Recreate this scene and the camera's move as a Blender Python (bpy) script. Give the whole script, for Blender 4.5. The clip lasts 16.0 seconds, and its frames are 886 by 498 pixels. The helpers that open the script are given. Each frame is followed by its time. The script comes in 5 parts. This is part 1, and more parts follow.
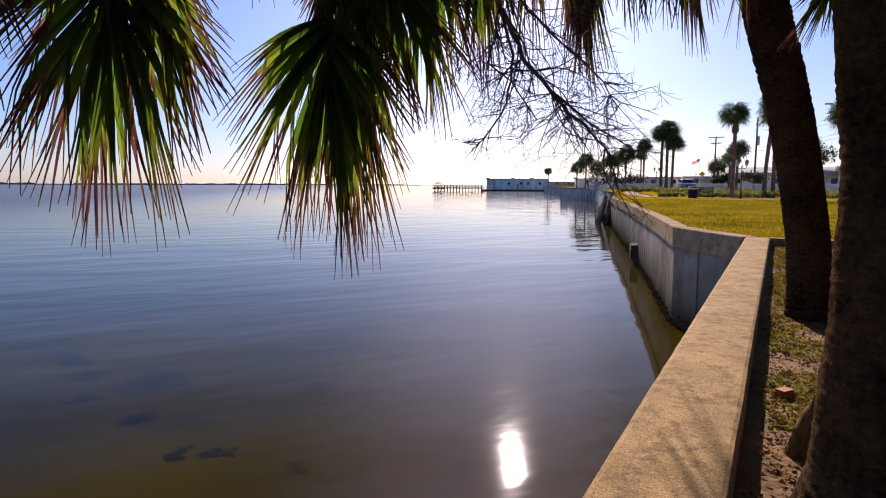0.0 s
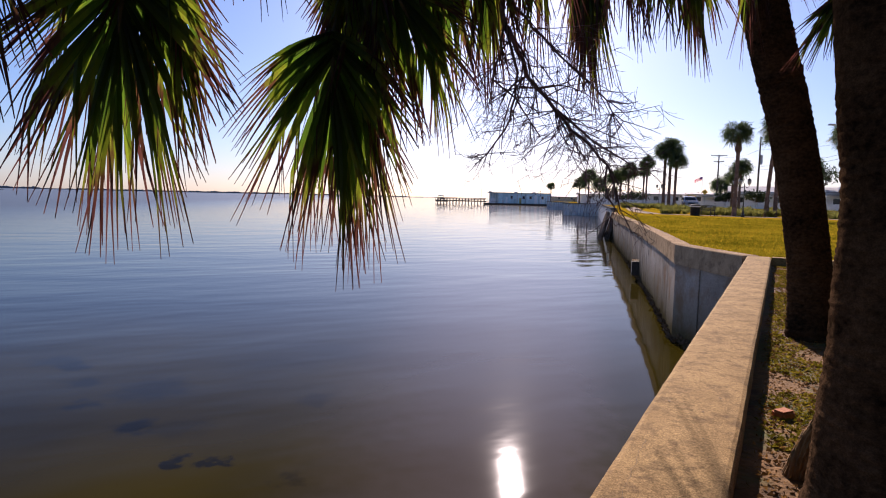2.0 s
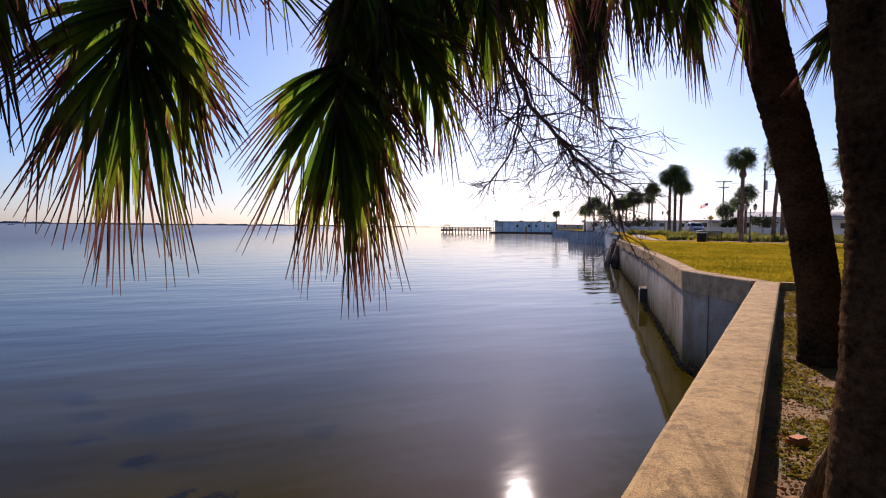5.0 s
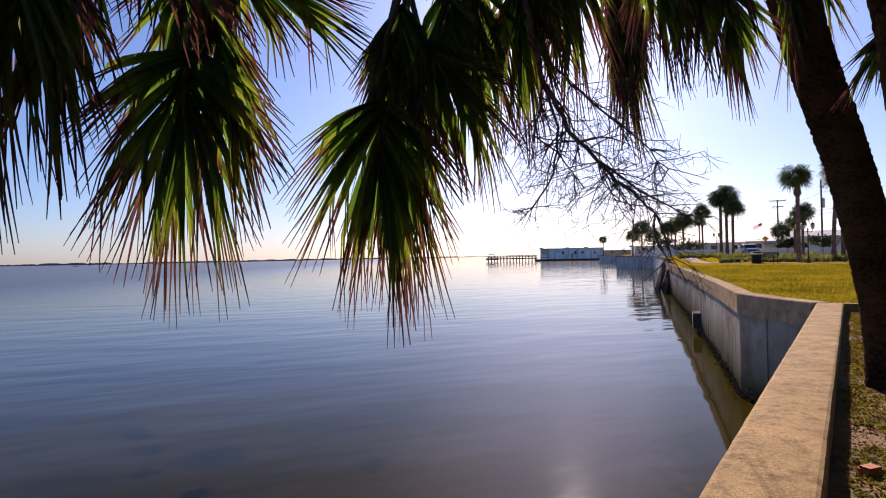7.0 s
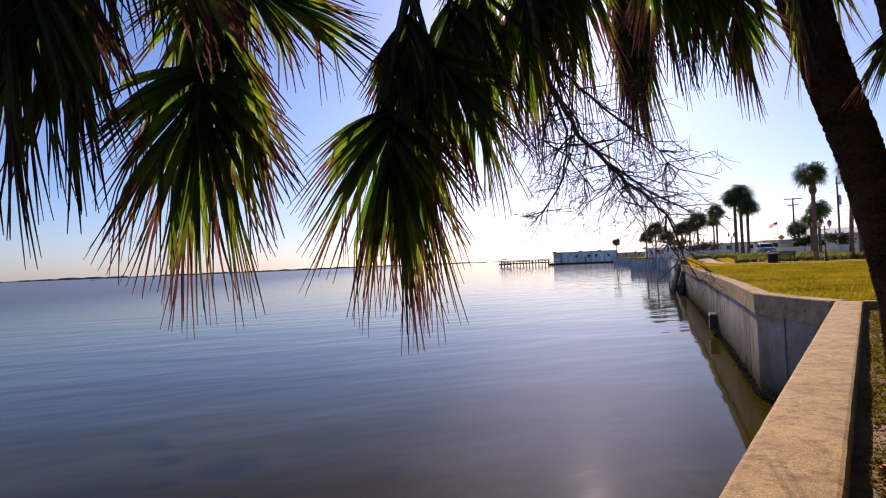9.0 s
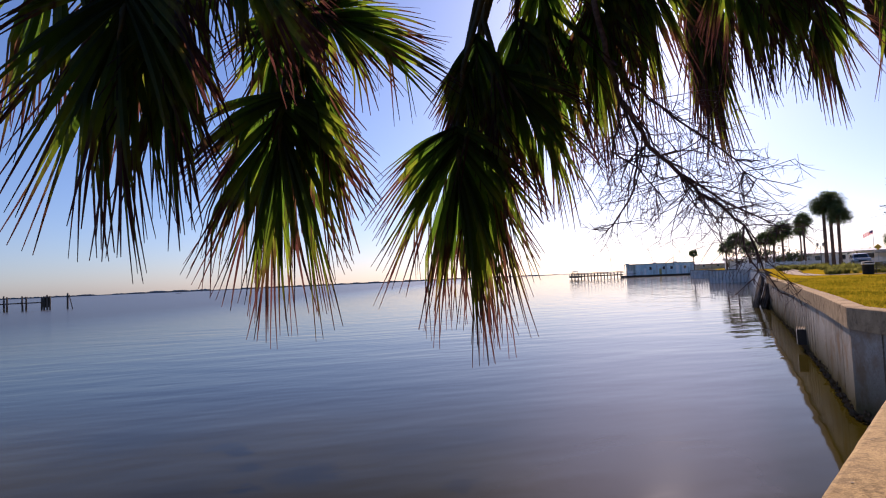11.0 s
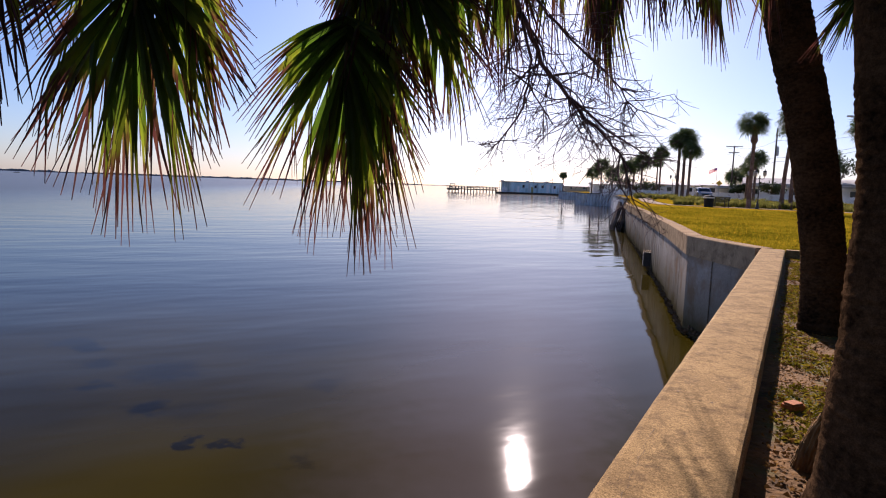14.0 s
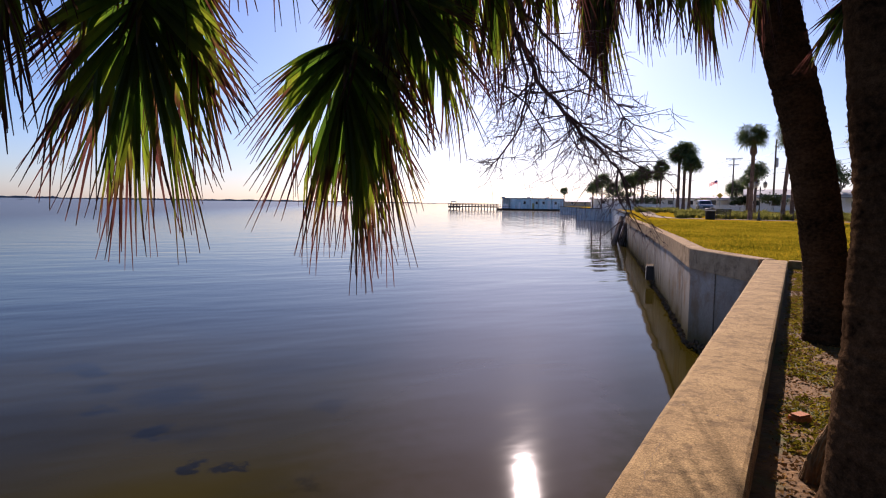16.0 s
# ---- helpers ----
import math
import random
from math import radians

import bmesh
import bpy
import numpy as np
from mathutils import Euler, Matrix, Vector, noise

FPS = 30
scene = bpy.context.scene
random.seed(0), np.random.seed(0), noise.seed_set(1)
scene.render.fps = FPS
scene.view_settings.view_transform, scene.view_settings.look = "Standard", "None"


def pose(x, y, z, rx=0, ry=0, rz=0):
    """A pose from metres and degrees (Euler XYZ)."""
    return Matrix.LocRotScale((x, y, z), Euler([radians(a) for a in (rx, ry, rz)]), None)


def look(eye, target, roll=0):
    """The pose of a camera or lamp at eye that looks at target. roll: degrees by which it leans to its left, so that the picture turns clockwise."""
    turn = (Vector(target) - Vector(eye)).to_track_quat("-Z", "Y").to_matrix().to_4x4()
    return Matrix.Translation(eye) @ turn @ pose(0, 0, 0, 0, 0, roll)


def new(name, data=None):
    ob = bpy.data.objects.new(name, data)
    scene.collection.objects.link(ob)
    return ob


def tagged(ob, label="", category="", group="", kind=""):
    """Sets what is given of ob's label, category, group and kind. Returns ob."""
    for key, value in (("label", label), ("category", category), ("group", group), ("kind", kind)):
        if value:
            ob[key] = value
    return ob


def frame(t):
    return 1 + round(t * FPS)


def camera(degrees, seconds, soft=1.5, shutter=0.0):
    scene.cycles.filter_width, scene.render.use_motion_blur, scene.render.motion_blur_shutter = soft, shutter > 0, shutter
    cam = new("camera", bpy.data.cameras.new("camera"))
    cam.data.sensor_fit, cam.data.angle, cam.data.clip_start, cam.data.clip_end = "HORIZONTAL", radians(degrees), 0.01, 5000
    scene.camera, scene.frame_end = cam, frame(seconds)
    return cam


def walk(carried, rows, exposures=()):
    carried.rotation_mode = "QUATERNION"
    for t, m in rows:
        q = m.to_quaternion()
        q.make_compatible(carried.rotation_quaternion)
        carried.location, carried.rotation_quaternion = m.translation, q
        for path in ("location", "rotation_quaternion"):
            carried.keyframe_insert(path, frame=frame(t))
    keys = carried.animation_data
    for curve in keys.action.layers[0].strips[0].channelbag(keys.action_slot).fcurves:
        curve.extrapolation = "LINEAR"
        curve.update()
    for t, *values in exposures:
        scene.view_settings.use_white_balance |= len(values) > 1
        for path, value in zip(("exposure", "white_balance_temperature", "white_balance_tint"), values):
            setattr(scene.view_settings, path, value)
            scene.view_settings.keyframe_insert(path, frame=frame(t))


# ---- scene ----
cam = camera(72.8, 16.0, soft=1.1)
# seconds, eye x y z, yaw, pitch, roll
PATH = [
    (0, -0.010, 0.036, 1.496, -0.13, -6.12, -0.20),
    (0.5, -0.013, 0.033, 1.497, -0.58, -5.89, -0.58),
    (1, -0.010, 0.022, 1.501, -0.69, -4.92, -1.71),
    (1.5, -0.003, 0.015, 1.501, -0.94, -4.09, -1.26),
    (2, -0.009, 0.023, 1.503, 0.13, -4.94, -1.36),
    (2.5, -0.006, 0.021, 1.501, 0.38, -5.16, -1.23),
    (3, -0.005, 0.022, 1.498, -0.73, -4.99, -1.02),
    (5.5, 0.000, 0.019, 1.492, 2.05, -0.62, -0.24),
    (6, 0.009, -0.005, 1.490, 4.48, 0.65, 0.72),
    (6.5, 0.006, -0.002, 1.490, 4.94, 0.51, 0.43),
    (7, 0.008, 0.001, 1.486, 4.95, 0.73, 1.11),
    (7.5, 0.013, -0.006, 1.485, 5.31, 1.23, 1.53),
    (8, 0.011, -0.013, 1.483, 5.10, 1.24, 1.45),
    (10.5, 0.017, -0.032, 1.486, 10.23, 2.50, 4.15),
    (11, 0.016, -0.072, 1.486, 12.72, 2.87, 2.54),
    (11.5, 0.012, -0.065, 1.488, 12.28, 2.60, 1.63),
    (12, 0.005, -0.044, 1.491, 10.95, 2.45, 1.17),
    (12.5, 0.001, -0.036, 1.491, 10.38, 1.91, 0.61),
    (13, 0.007, -0.022, 1.486, 8.85, 1.26, 1.71),
    (13.5, 0.005, -0.010, 1.494, 4.47, -2.90, -1.27),
    (14, -0.009, 0.015, 1.497, 1.23, -6.09, -2.04),
    (14.5, -0.011, 0.018, 1.499, -0.22, -6.58, -2.33),
    (15, -0.012, 0.015, 1.500, 0.23, -6.19, -2.05),
    (15.5, -0.013, 0.005, 1.501, -1.66, -5.58, -2.55),
    (16, -0.003, 0.000, 1.498, 1.35, -4.39, -0.86),
]
walk(cam, [(t, pose(x, y, z, 90 + pitch, roll, yaw)) for t, x, y, z, yaw, pitch, roll in PATH],
     exposures=((0.0, 0.98, 5700, 30), (16.0, 0.98, 5700, 30)))

# ---------------------------------------------------------------- world and sun
SUN_EL, SUN_AZ = 26.0, 7.0          # degrees up, degrees to the right of +y
world = bpy.data.worlds.new("sky")
scene.world = world
world.use_nodes = True
wn, wl = world.node_tree.nodes, world.node_tree.links
sky = wn.new("ShaderNodeTexSky")
sky.sky_type = "NISHITA"
sky.sun_disc = False
sky.sun_elevation = radians(SUN_EL)
sky.sun_rotation = radians(SUN_AZ)
sky.air_density, sky.dust_density, sky.ozone_density = 1.0, 0.6, 4.5
wn["Background"].inputs["Strength"].default_value = 0.05
wl.new(sky.outputs["Color"], wn["Background"].inputs["Color"])
sun_data = bpy.data.lights.new("sun", "SUN")
sun_data.energy, sun_data.angle, sun_data.color = 5.0, radians(0.53), (1.0, 0.84, 0.62)
sun = new("sun", sun_data)
sun_way = Vector((math.sin(radians(SUN_AZ)) * math.cos(radians(SUN_EL)), math.cos(radians(SUN_AZ)) * math.cos(radians(SUN_EL)), math.sin(radians(SUN_EL))))
sun.matrix_world = look(sun_way * 60, (0, 0, 0))

WATER = -2.2
LAWN = 0.35
CAP = 0.40


# ---------------------------------------------------------------- materials
def material(name, dark, light, fine=40.0, coarse=2.0, rough=0.8, bump=0.3, bump_depth=0.01, spread=0.5,
             metal=0.0, translucent=0.0, stain=None, stain_scale=0.7, stain_amount=0.5, per_object=0.0, stretch=(1, 1, 1), specular=0.5, tide=None, grit=0.0):
    m = bpy.data.materials.new(name)
    m.use_nodes = True
    n, l = m.node_tree.nodes, m.node_tree.links
    bsdf = n["Principled BSDF"]
    co = n.new("ShaderNodeTexCoord")
    mp = n.new("ShaderNodeMapping")
    mp.inputs["Scale"].default_value = stretch
    l.new(co.outputs["Object"], mp.inputs["Vector"])
    def noise_node(scale, detail, rough_=0.6):
        t = n.new("ShaderNodeTexNoise")
        t.inputs["Scale"].default_value, t.inputs["Detail"].default_value, t.inputs["Roughness"].default_value = scale, detail, rough_
        l.new(mp.outputs["Vector"], t.inputs["Vector"])
        return t
    a, b = noise_node(fine, 5), noise_node(coarse, 4)
    add = n.new("ShaderNodeMath"); add.operation = "ADD"
    half = n.new("ShaderNodeMath"); half.operation = "MULTIPLY"; half.inputs[1].default_value = 0.5
    l.new(a.outputs["Fac"], add.inputs[0]); l.new(b.outputs["Fac"], add.inputs[1]); l.new(add.outputs[0], half.inputs[0])
    ramp = n.new("ShaderNodeValToRGB")
    ramp.color_ramp.elements[0].position, ramp.color_ramp.elements[1].position = 0.5 - spread * 0.17, 0.5 + spread * 0.17
    ramp.color_ramp.elements[0].color, ramp.color_ramp.elements[1].color = (*dark, 1), (*light, 1)
    l.new(half.outputs[0], ramp.inputs["Fac"])
    colour = ramp.outputs["Color"]
    if stain:
        s = noise_node(stain_scale, 6, 0.7)
        sr = n.new("ShaderNodeValToRGB")
        sr.color_ramp.elements[0].position, sr.color_ramp.elements[1].position = 0.49, 0.64
        l.new(s.outputs["Fac"], sr.inputs["Fac"])
        k = n.new("ShaderNodeMath"); k.operation = "MULTIPLY"; k.inputs[1].default_value = stain_amount
        l.new(sr.outputs["Color"], k.inputs[0])
        mix = n.new("ShaderNodeMix"); mix.data_type = "RGBA"
        l.new(k.outputs[0], mix.inputs["Factor"]); l.new(colour, mix.inputs["A"]); mix.inputs["B"].default_value = (*stain, 1)
        colour = mix.outputs["Result"]
    if tide:
        # dark algae from the waterline up to a ragged tide mark
        sep = n.new("ShaderNodeSeparateXYZ"); l.new(co.outputs["Object"], sep.inputs[0])
        wob = n.new("ShaderNodeMath"); wob.operation = "MULTIPLY_ADD"; wob.inputs[1].default_value = -0.9
        l.new(b.outputs["Fac"], wob.inputs[0]); l.new(sep.outputs["Z"], wob.inputs[2])
        tm = n.new("ShaderNodeMapRange")
        tm.inputs["From Min"].default_value, tm.inputs["From Max"].default_value = WATER - 0.30, WATER + 1.15
        tm.inputs["To Min"].default_value, tm.inputs["To Max"].default_value = 0.95, 0.0
        l.new(wob.outputs[0], tm.inputs["Value"])
        mix2 = n.new("ShaderNodeMix"); mix2.data_type = "RGBA"
        l.new(tm.outputs["Result"], mix2.inputs["Factor"]); l.new(colour, mix2.inputs["A"]); mix2.inputs["B"].default_value = (*tide, 1)
        colour = mix2.outputs["Result"]
    if grit:
        g = noise_node(150.0, 2, 0.7)
        gr = n.new("ShaderNodeMapRange")
        gr.inputs["From Min"].default_value, gr.inputs["From Max"].default_value = 0.33, 0.67
        gr.inputs["To Min"].default_value, gr.inputs["To Max"].default_value = 1 - grit, 1 + grit * 0.7
        gh = n.new("ShaderNodeHueSaturation")
        l.new(g.outputs["Fac"], gr.inputs["Value"]); l.new(gr.outputs["Result"], gh.inputs["Value"]); l.new(colour, gh.inputs["Color"])
        colour = gh.outputs["Color"]
    if per_object:
        info = n.new("ShaderNodeObjectInfo")
        hsv = n.new("ShaderNodeHueSaturation")
        mr = n.new("ShaderNodeMapRange"); mr.inputs["To Min"].default_value, mr.inputs["To Max"].default_value = 1 - per_object, 1 + per_object
        l.new(info.outputs["Random"], mr.inputs["Value"]); l.new(mr.outputs["Result"], hsv.inputs["Value"]); l.new(colour, hsv.inputs["Color"])
        colour = hsv.outputs["Color"]
    l.new(colour, bsdf.inputs["Base Color"])
    bsdf.inputs["Roughness"].default_value, bsdf.inputs["Metallic"].default_value = rough, metal
    bsdf.inputs["Specular IOR Level"].default_value = specular
    if bump:
        bp = n.new("ShaderNodeBump")
        bp.inputs["Strength"].default_value, bp.inputs["Distance"].default_value = bump, bump_depth
        l.new(half.outputs[0], bp.inputs["Height"]); l.new(bp.outputs["Normal"], bsdf.inputs["Normal"])
    if translucent:
        tr = n.new("ShaderNodeBsdfTranslucent")
        l.new(colour, tr.inputs["Color"])
        ms = n.new("ShaderNodeMixShader"); ms.inputs["Fac"].default_value = translucent
        l.new(bsdf.outputs["BSDF"], ms.inputs[1]); l.new(tr.outputs["BSDF"], ms.inputs[2])
        l.new(ms.outputs["Shader"], n["Material Output"].inputs["Surface"])
    return m


def leaflet_material():
    """Palm leaf: green blade, straw and red-brown towards the dry tip, light passing through."""
    m = bpy.data.materials.new("palm_leaf")
    m.use_nodes = True
    n, l = m.node_tree.nodes, m.node_tree.links
    bsdf = n["Principled BSDF"]
    at = n.new("ShaderNodeAttribute"); at.attribute_name = "along"
    info = n.new("ShaderNodeObjectInfo")
    co = n.new("ShaderNodeTexCoord")
    mp = n.new("ShaderNodeMapping"); mp.inputs["Scale"].default_value = (14, 14, 3)
    no = n.new("ShaderNodeTexNoise"); no.inputs["Scale"].default_value = 3.0; no.inputs["Detail"].default_value = 5
    l.new(co.outputs["Object"], mp.inputs["Vector"]); l.new(mp.outputs["Vector"], no.inputs["Vector"])
    k = n.new("ShaderNodeMath"); k.operation = "MULTIPLY_ADD"; k.inputs[1].default_value = 0.5; k.inputs[2].default_value = -0.25
    l.new(no.outputs["Fac"], k.inputs[0])
    k2 = n.new("ShaderNodeMath"); k2.operation = "MULTIPLY_ADD"; k2.inputs[1].default_value = 0.3; k2.inputs[2].default_value = -0.15
    l.new(info.outputs["Random"], k2.inputs[0])
    s1 = n.new("ShaderNodeMath"); s1.operation = "ADD"
    s2 = n.new("ShaderNodeMath"); s2.operation = "ADD"
    l.new(at.outputs["Fac"], s1.inputs[0]); l.new(k.outputs[0], s1.inputs[1]); l.new(s1.outputs[0], s2.inputs[0]); l.new(k2.outputs[0], s2.inputs[1])
    ramp = n.new("ShaderNodeValToRGB")
    e = ramp.color_ramp.elements
    e[0].position, e[0].color = 0.0, (0.016, 0.028, 0.007, 1)
    e[1].position, e[1].color = 1.0, (0.022, 0.010, 0.008, 1)
    for p, c in ((0.45, (0.032, 0.056, 0.008)), (0.64, (0.064, 0.076, 0.010)), (0.76, (0.036, 0.019, 0.009)), (0.86, (0.025, 0.0098, 0.0085))):
        x = e.new(p); x.color = (*c, 1)
    l.new(s2.outputs[0], ramp.inputs["Fac"])
    hsv = n.new("ShaderNodeHueSaturation")
    mr = n.new("ShaderNodeMapRange"); mr.inputs["To Min"].default_value, mr.inputs["To Max"].default_value = 0.6, 1.35
    l.new(info.outputs["Random"], mr.inputs["Value"]); l.new(mr.outputs["Result"], hsv.inputs["Value"]); l.new(ramp.outputs["Color"], hsv.inputs["Color"])
    l.new(hsv.outputs["Color"], bsdf.inputs["Base Color"])
    bsdf.inputs["Roughness"].default_value = 0.5
    bsdf.inputs["Specular IOR Level"].default_value = 0.22
    thru = n.new("ShaderNodeHueSaturation"); thru.inputs["Value"].default_value, thru.inputs["Saturation"].default_value = 2.8, 1.1
    l.new(hsv.outputs["Color"], thru.inputs["Color"])
    tr = n.new("ShaderNodeBsdfTranslucent"); l.new(thru.outputs["Color"], tr.inputs["Color"])
    ms = n.new("ShaderNodeMixShader"); ms.inputs["Fac"].default_value = 0.55
    l.new(bsdf.outputs["BSDF"], ms.inputs[1]); l.new(tr.outputs["BSDF"], ms.inputs[2])
    l.new(ms.outputs["Shader"], n["Material Output"].inputs["Surface"])
    return m


WEED_BEDS = [(-4.79, 9.14, 0.36, 0.9), (-3.63, 7.95, 0.22, 0.9), (-3.06, 8.02, 0.20, 0.85), (-6.15, 10.0, 0.30, 0.7), (-1.97, 7.53, 0.20, 0.4),
             (-7.66, 12.27, 0.40, 0.7), (-5.37, 10.99, 0.75, 0.6), (-4.1, 9.2, 0.5, 0.35), (-6.83, 11.3, 0.40, 0.6), (-8.26, 12.6, 0.5, 0.5), (-2.26, 10.57, 0.35, 0.4)]


def water_material():
    m = bpy.data.materials.new("bay_water")
    m.use_nodes = True
    n, l = m.node_tree.nodes, m.node_tree.links
    bsdf = n["Principled BSDF"]
    co = n.new("ShaderNodeTexCoord")
    # murky bottom seen through the shallows: sand, weed patches
    big = n.new("ShaderNodeTexNoise"); big.inputs["Scale"].default_value = 0.16; big.inputs["Detail"].default_value = 3
    l.new(co.outputs["Object"], big.inputs["Vector"])
    ramp = n.new("ShaderNodeValToRGB")
    e = ramp.color_ramp.elements
    e[0].position, e[0].color = 0.35, (0.016, 0.0125, 0.001, 1)
    e[1].position, e[1].color = 0.68, (0.038, 0.029, 0.001, 1)
    l.new(big.outputs["Fac"], ramp.inputs["Fac"])
    # dark weed beds on the bottom, ragged clumps
    warp = n.new("ShaderNodeTexNoise"); warp.inputs["Scale"].default_value, warp.inputs["Detail"].default_value = 3.2, 4
    l.new(co.outputs["Object"], warp.inputs["Vector"])
    wa = n.new("ShaderNodeVectorMath"); wa.operation = "MULTIPLY_ADD"
    l.new(warp.outputs["Color"], wa.inputs[0]); wa.inputs[1].default_value = (0.9, 0.9, 0); wa.inputs[2].default_value = (-0.45, -0.45, 0)
    wp = n.new("ShaderNodeVectorMath"); wp.operation = "ADD"
    l.new(co.outputs["Object"], wp.inputs[0]); l.new(wa.outputs["Vector"], wp.inputs[1])
    # the bottom falls away from the shore
    sep = n.new("ShaderNodeSeparateXYZ"); l.new(wp.outputs["Vector"], sep.inputs[0])
    deep = n.new("ShaderNodeMapRange"); deep.interpolation_type = "SMOOTHSTEP"
    deep.inputs["From Min"].default_value, deep.inputs["From Max"].default_value = 10.5, 21.0
    l.new(sep.outputs["Y"], deep.inputs["Value"])
    fall = n.new("ShaderNodeMix"); fall.data_type = "RGBA"
    off = n.new("ShaderNodeMath"); off.operation = "MULTIPLY_ADD"; off.inputs[1].default_value = 0.24
    gap_ = n.new("ShaderNodeMath"); gap_.operation = "SUBTRACT"
    l.new(sep.outputs["Y"], off.inputs[0]); off.inputs[2].default_value = 2.2
    l.new(off.outputs[0], gap_.inputs[0]); l.new(sep.outputs["X"], gap_.inputs[1])
    wall_ = n.new("ShaderNodeMapRange"); wall_.interpolation_type = "SMOOTHSTEP"
    wall_.inputs["From Min"].default_value, wall_.inputs["From Max"].default_value = 1.5, 4.5
    l.new(gap_.outputs[0], wall_.inputs["Value"])
    both = n.new("ShaderNodeMath"); both.operation = "MULTIPLY"
    l.new(deep.outputs["Result"], both.inputs[0]); l.new(wall_.outputs["Result"], both.inputs[1])
    l.new(both.outputs[0], fall.inputs["Factor"]); l.new(ramp.outputs["Color"], fall.inputs["A"]); fall.inputs["B"].default_value = (0.014, 0.017, 0.016, 1)
    # paler off the wall: sun glow put into colour; brown weed mud farther left
    sun_glow = n.new("ShaderNodeMapRange"); sun_glow.interpolation_type = "SMOOTHSTEP"
    sun_glow.inputs["From Min"].default_value, sun_glow.inputs["From Max"].default_value = -2.7, 0.7
    sun_glow.inputs["To Max"].default_value = 0.85
    l.new(sep.outputs["X"], sun_glow.inputs["Value"])
    edge_ = n.new("ShaderNodeMapRange"); edge_.interpolation_type = "SMOOTHSTEP"
    edge_.inputs["From Min"].default_value, edge_.inputs["From Max"].default_value = 1.2, 2.6
    l.new(gap_.outputs[0], edge_.inputs["Value"])
    glow_mask = n.new("ShaderNodeMath"); glow_mask.operation = "MULTIPLY"
    l.new(sun_glow.outputs["Result"], glow_mask.inputs[0]); l.new(edge_.outputs["Result"], glow_mask.inputs[1])
    bed = n.new("ShaderNodeMix"); bed.data_type = "RGBA"
    l.new(glow_mask.outputs[0], bed.inputs["Factor"]); l.new(fall.outputs["Result"], bed.inputs["A"]); bed.inputs["B"].default_value = (0.060, 0.050, 0.046, 1)
    base = bed.outputs["Result"]
    for x, y, r, amount in WEED_BEDS:
        d = n.new("ShaderNodeVectorMath"); d.operation = "DISTANCE"
        l.new(wp.outputs["Vector"], d.inputs[0]); d.inputs[1].default_value = (x, y, 0)
        mr = n.new("ShaderNodeMapRange"); mr.interpolation_type = "SMOOTHSTEP"
        mr.inputs["From Min"].default_value, mr.inputs["From Max"].default_value = r * 0.35, r * 1.25
        mr.inputs["To Min"].default_value, mr.inputs["To Max"].default_value = amount, 0.0
        l.new(d.outputs["Value"], mr.inputs["Value"])
        wx = n.new("ShaderNodeMix"); wx.data_type = "RGBA"
        l.new(mr.outputs["Result"], wx.inputs["Factor"]); l.new(base, wx.inputs["A"]); wx.inputs["B"].default_value = (0.005, 0.005, 0.004, 1)
        base = wx.outputs["Result"]
    n.remove(bsdf)
    murk, gloss, mixs = n.new("ShaderNodeBsdfDiffuse"), n.new("ShaderNodeBsdfGlossy"), n.new("ShaderNodeMixShader")
    l.new(base, murk.inputs["Color"])
    # calm by the shore, wind-ruffled out on the open bay
    out_ = n.new("ShaderNodeVectorMath"); out_.operation = "DOT_PRODUCT"
    l.new(co.outputs["Object"], out_.inputs[0]); out_.inputs[1].default_value = (-0.9, -0.12, 0)
    ruf = n.new("ShaderNodeMapRange"); ruf.interpolation_type = "SMOOTHSTEP"
    for name, value in (("From Min", 4), ("From Max", 70), ("To Min", 0.052), ("To Max", 0.26)):
        ruf.inputs[name].default_value = value
    l.new(out_.outputs["Value"], ruf.inputs["Value"]);     l.new(ruf.outputs["Result"], gloss.inputs["Roughness"])
    calm = n.new("ShaderNodeMapRange")
    for name, value in (("From Min", 0.052), ("From Max", 0.26), ("To Min", 1.0), ("To Max", 0.50)):
        calm.inputs[name].default_value = value
    l.new(ruf.outputs["Result"], calm.inputs["Value"])
    fr = n.new("ShaderNodeFresnel"); fr.inputs["IOR"].default_value = 1.333
    pw = n.new("ShaderNodeMapRange"); pw.clamp = False
    for name, value in (("From Min", 0.08), ("From Max", 0.45), ("To Min", 0.014), ("To Max", 0.40)):
        pw.inputs[name].default_value = value
    top_ = n.new("ShaderNodeMath"); top_.operation = "MINIMUM"
    l.new(fr.outputs["Fac"], pw.inputs["Value"]); l.new(pw.outputs["Result"], top_.inputs[0])
    top_.inputs[1].default_value = 0.97
    low_ = n.new("ShaderNodeMath"); low_.operation = "MAXIMUM"; low_.inputs[1].default_value = 0.014
    l.new(top_.outputs["Value"], low_.inputs[0]); cut = n.new("ShaderNodeMath"); cut.operation = "MULTIPLY"
    l.new(low_.outputs["Value"], cut.inputs[0]); l.new(calm.outputs["Result"], cut.inputs[1]); l.new(cut.outputs["Value"], mixs.inputs["Fac"])
    l.new(murk.outputs["BSDF"], mixs.inputs[1]); l.new(gloss.outputs["BSDF"], mixs.inputs[2])
    l.new(mixs.outputs["Shader"], n["Material Output"].inputs["Surface"])
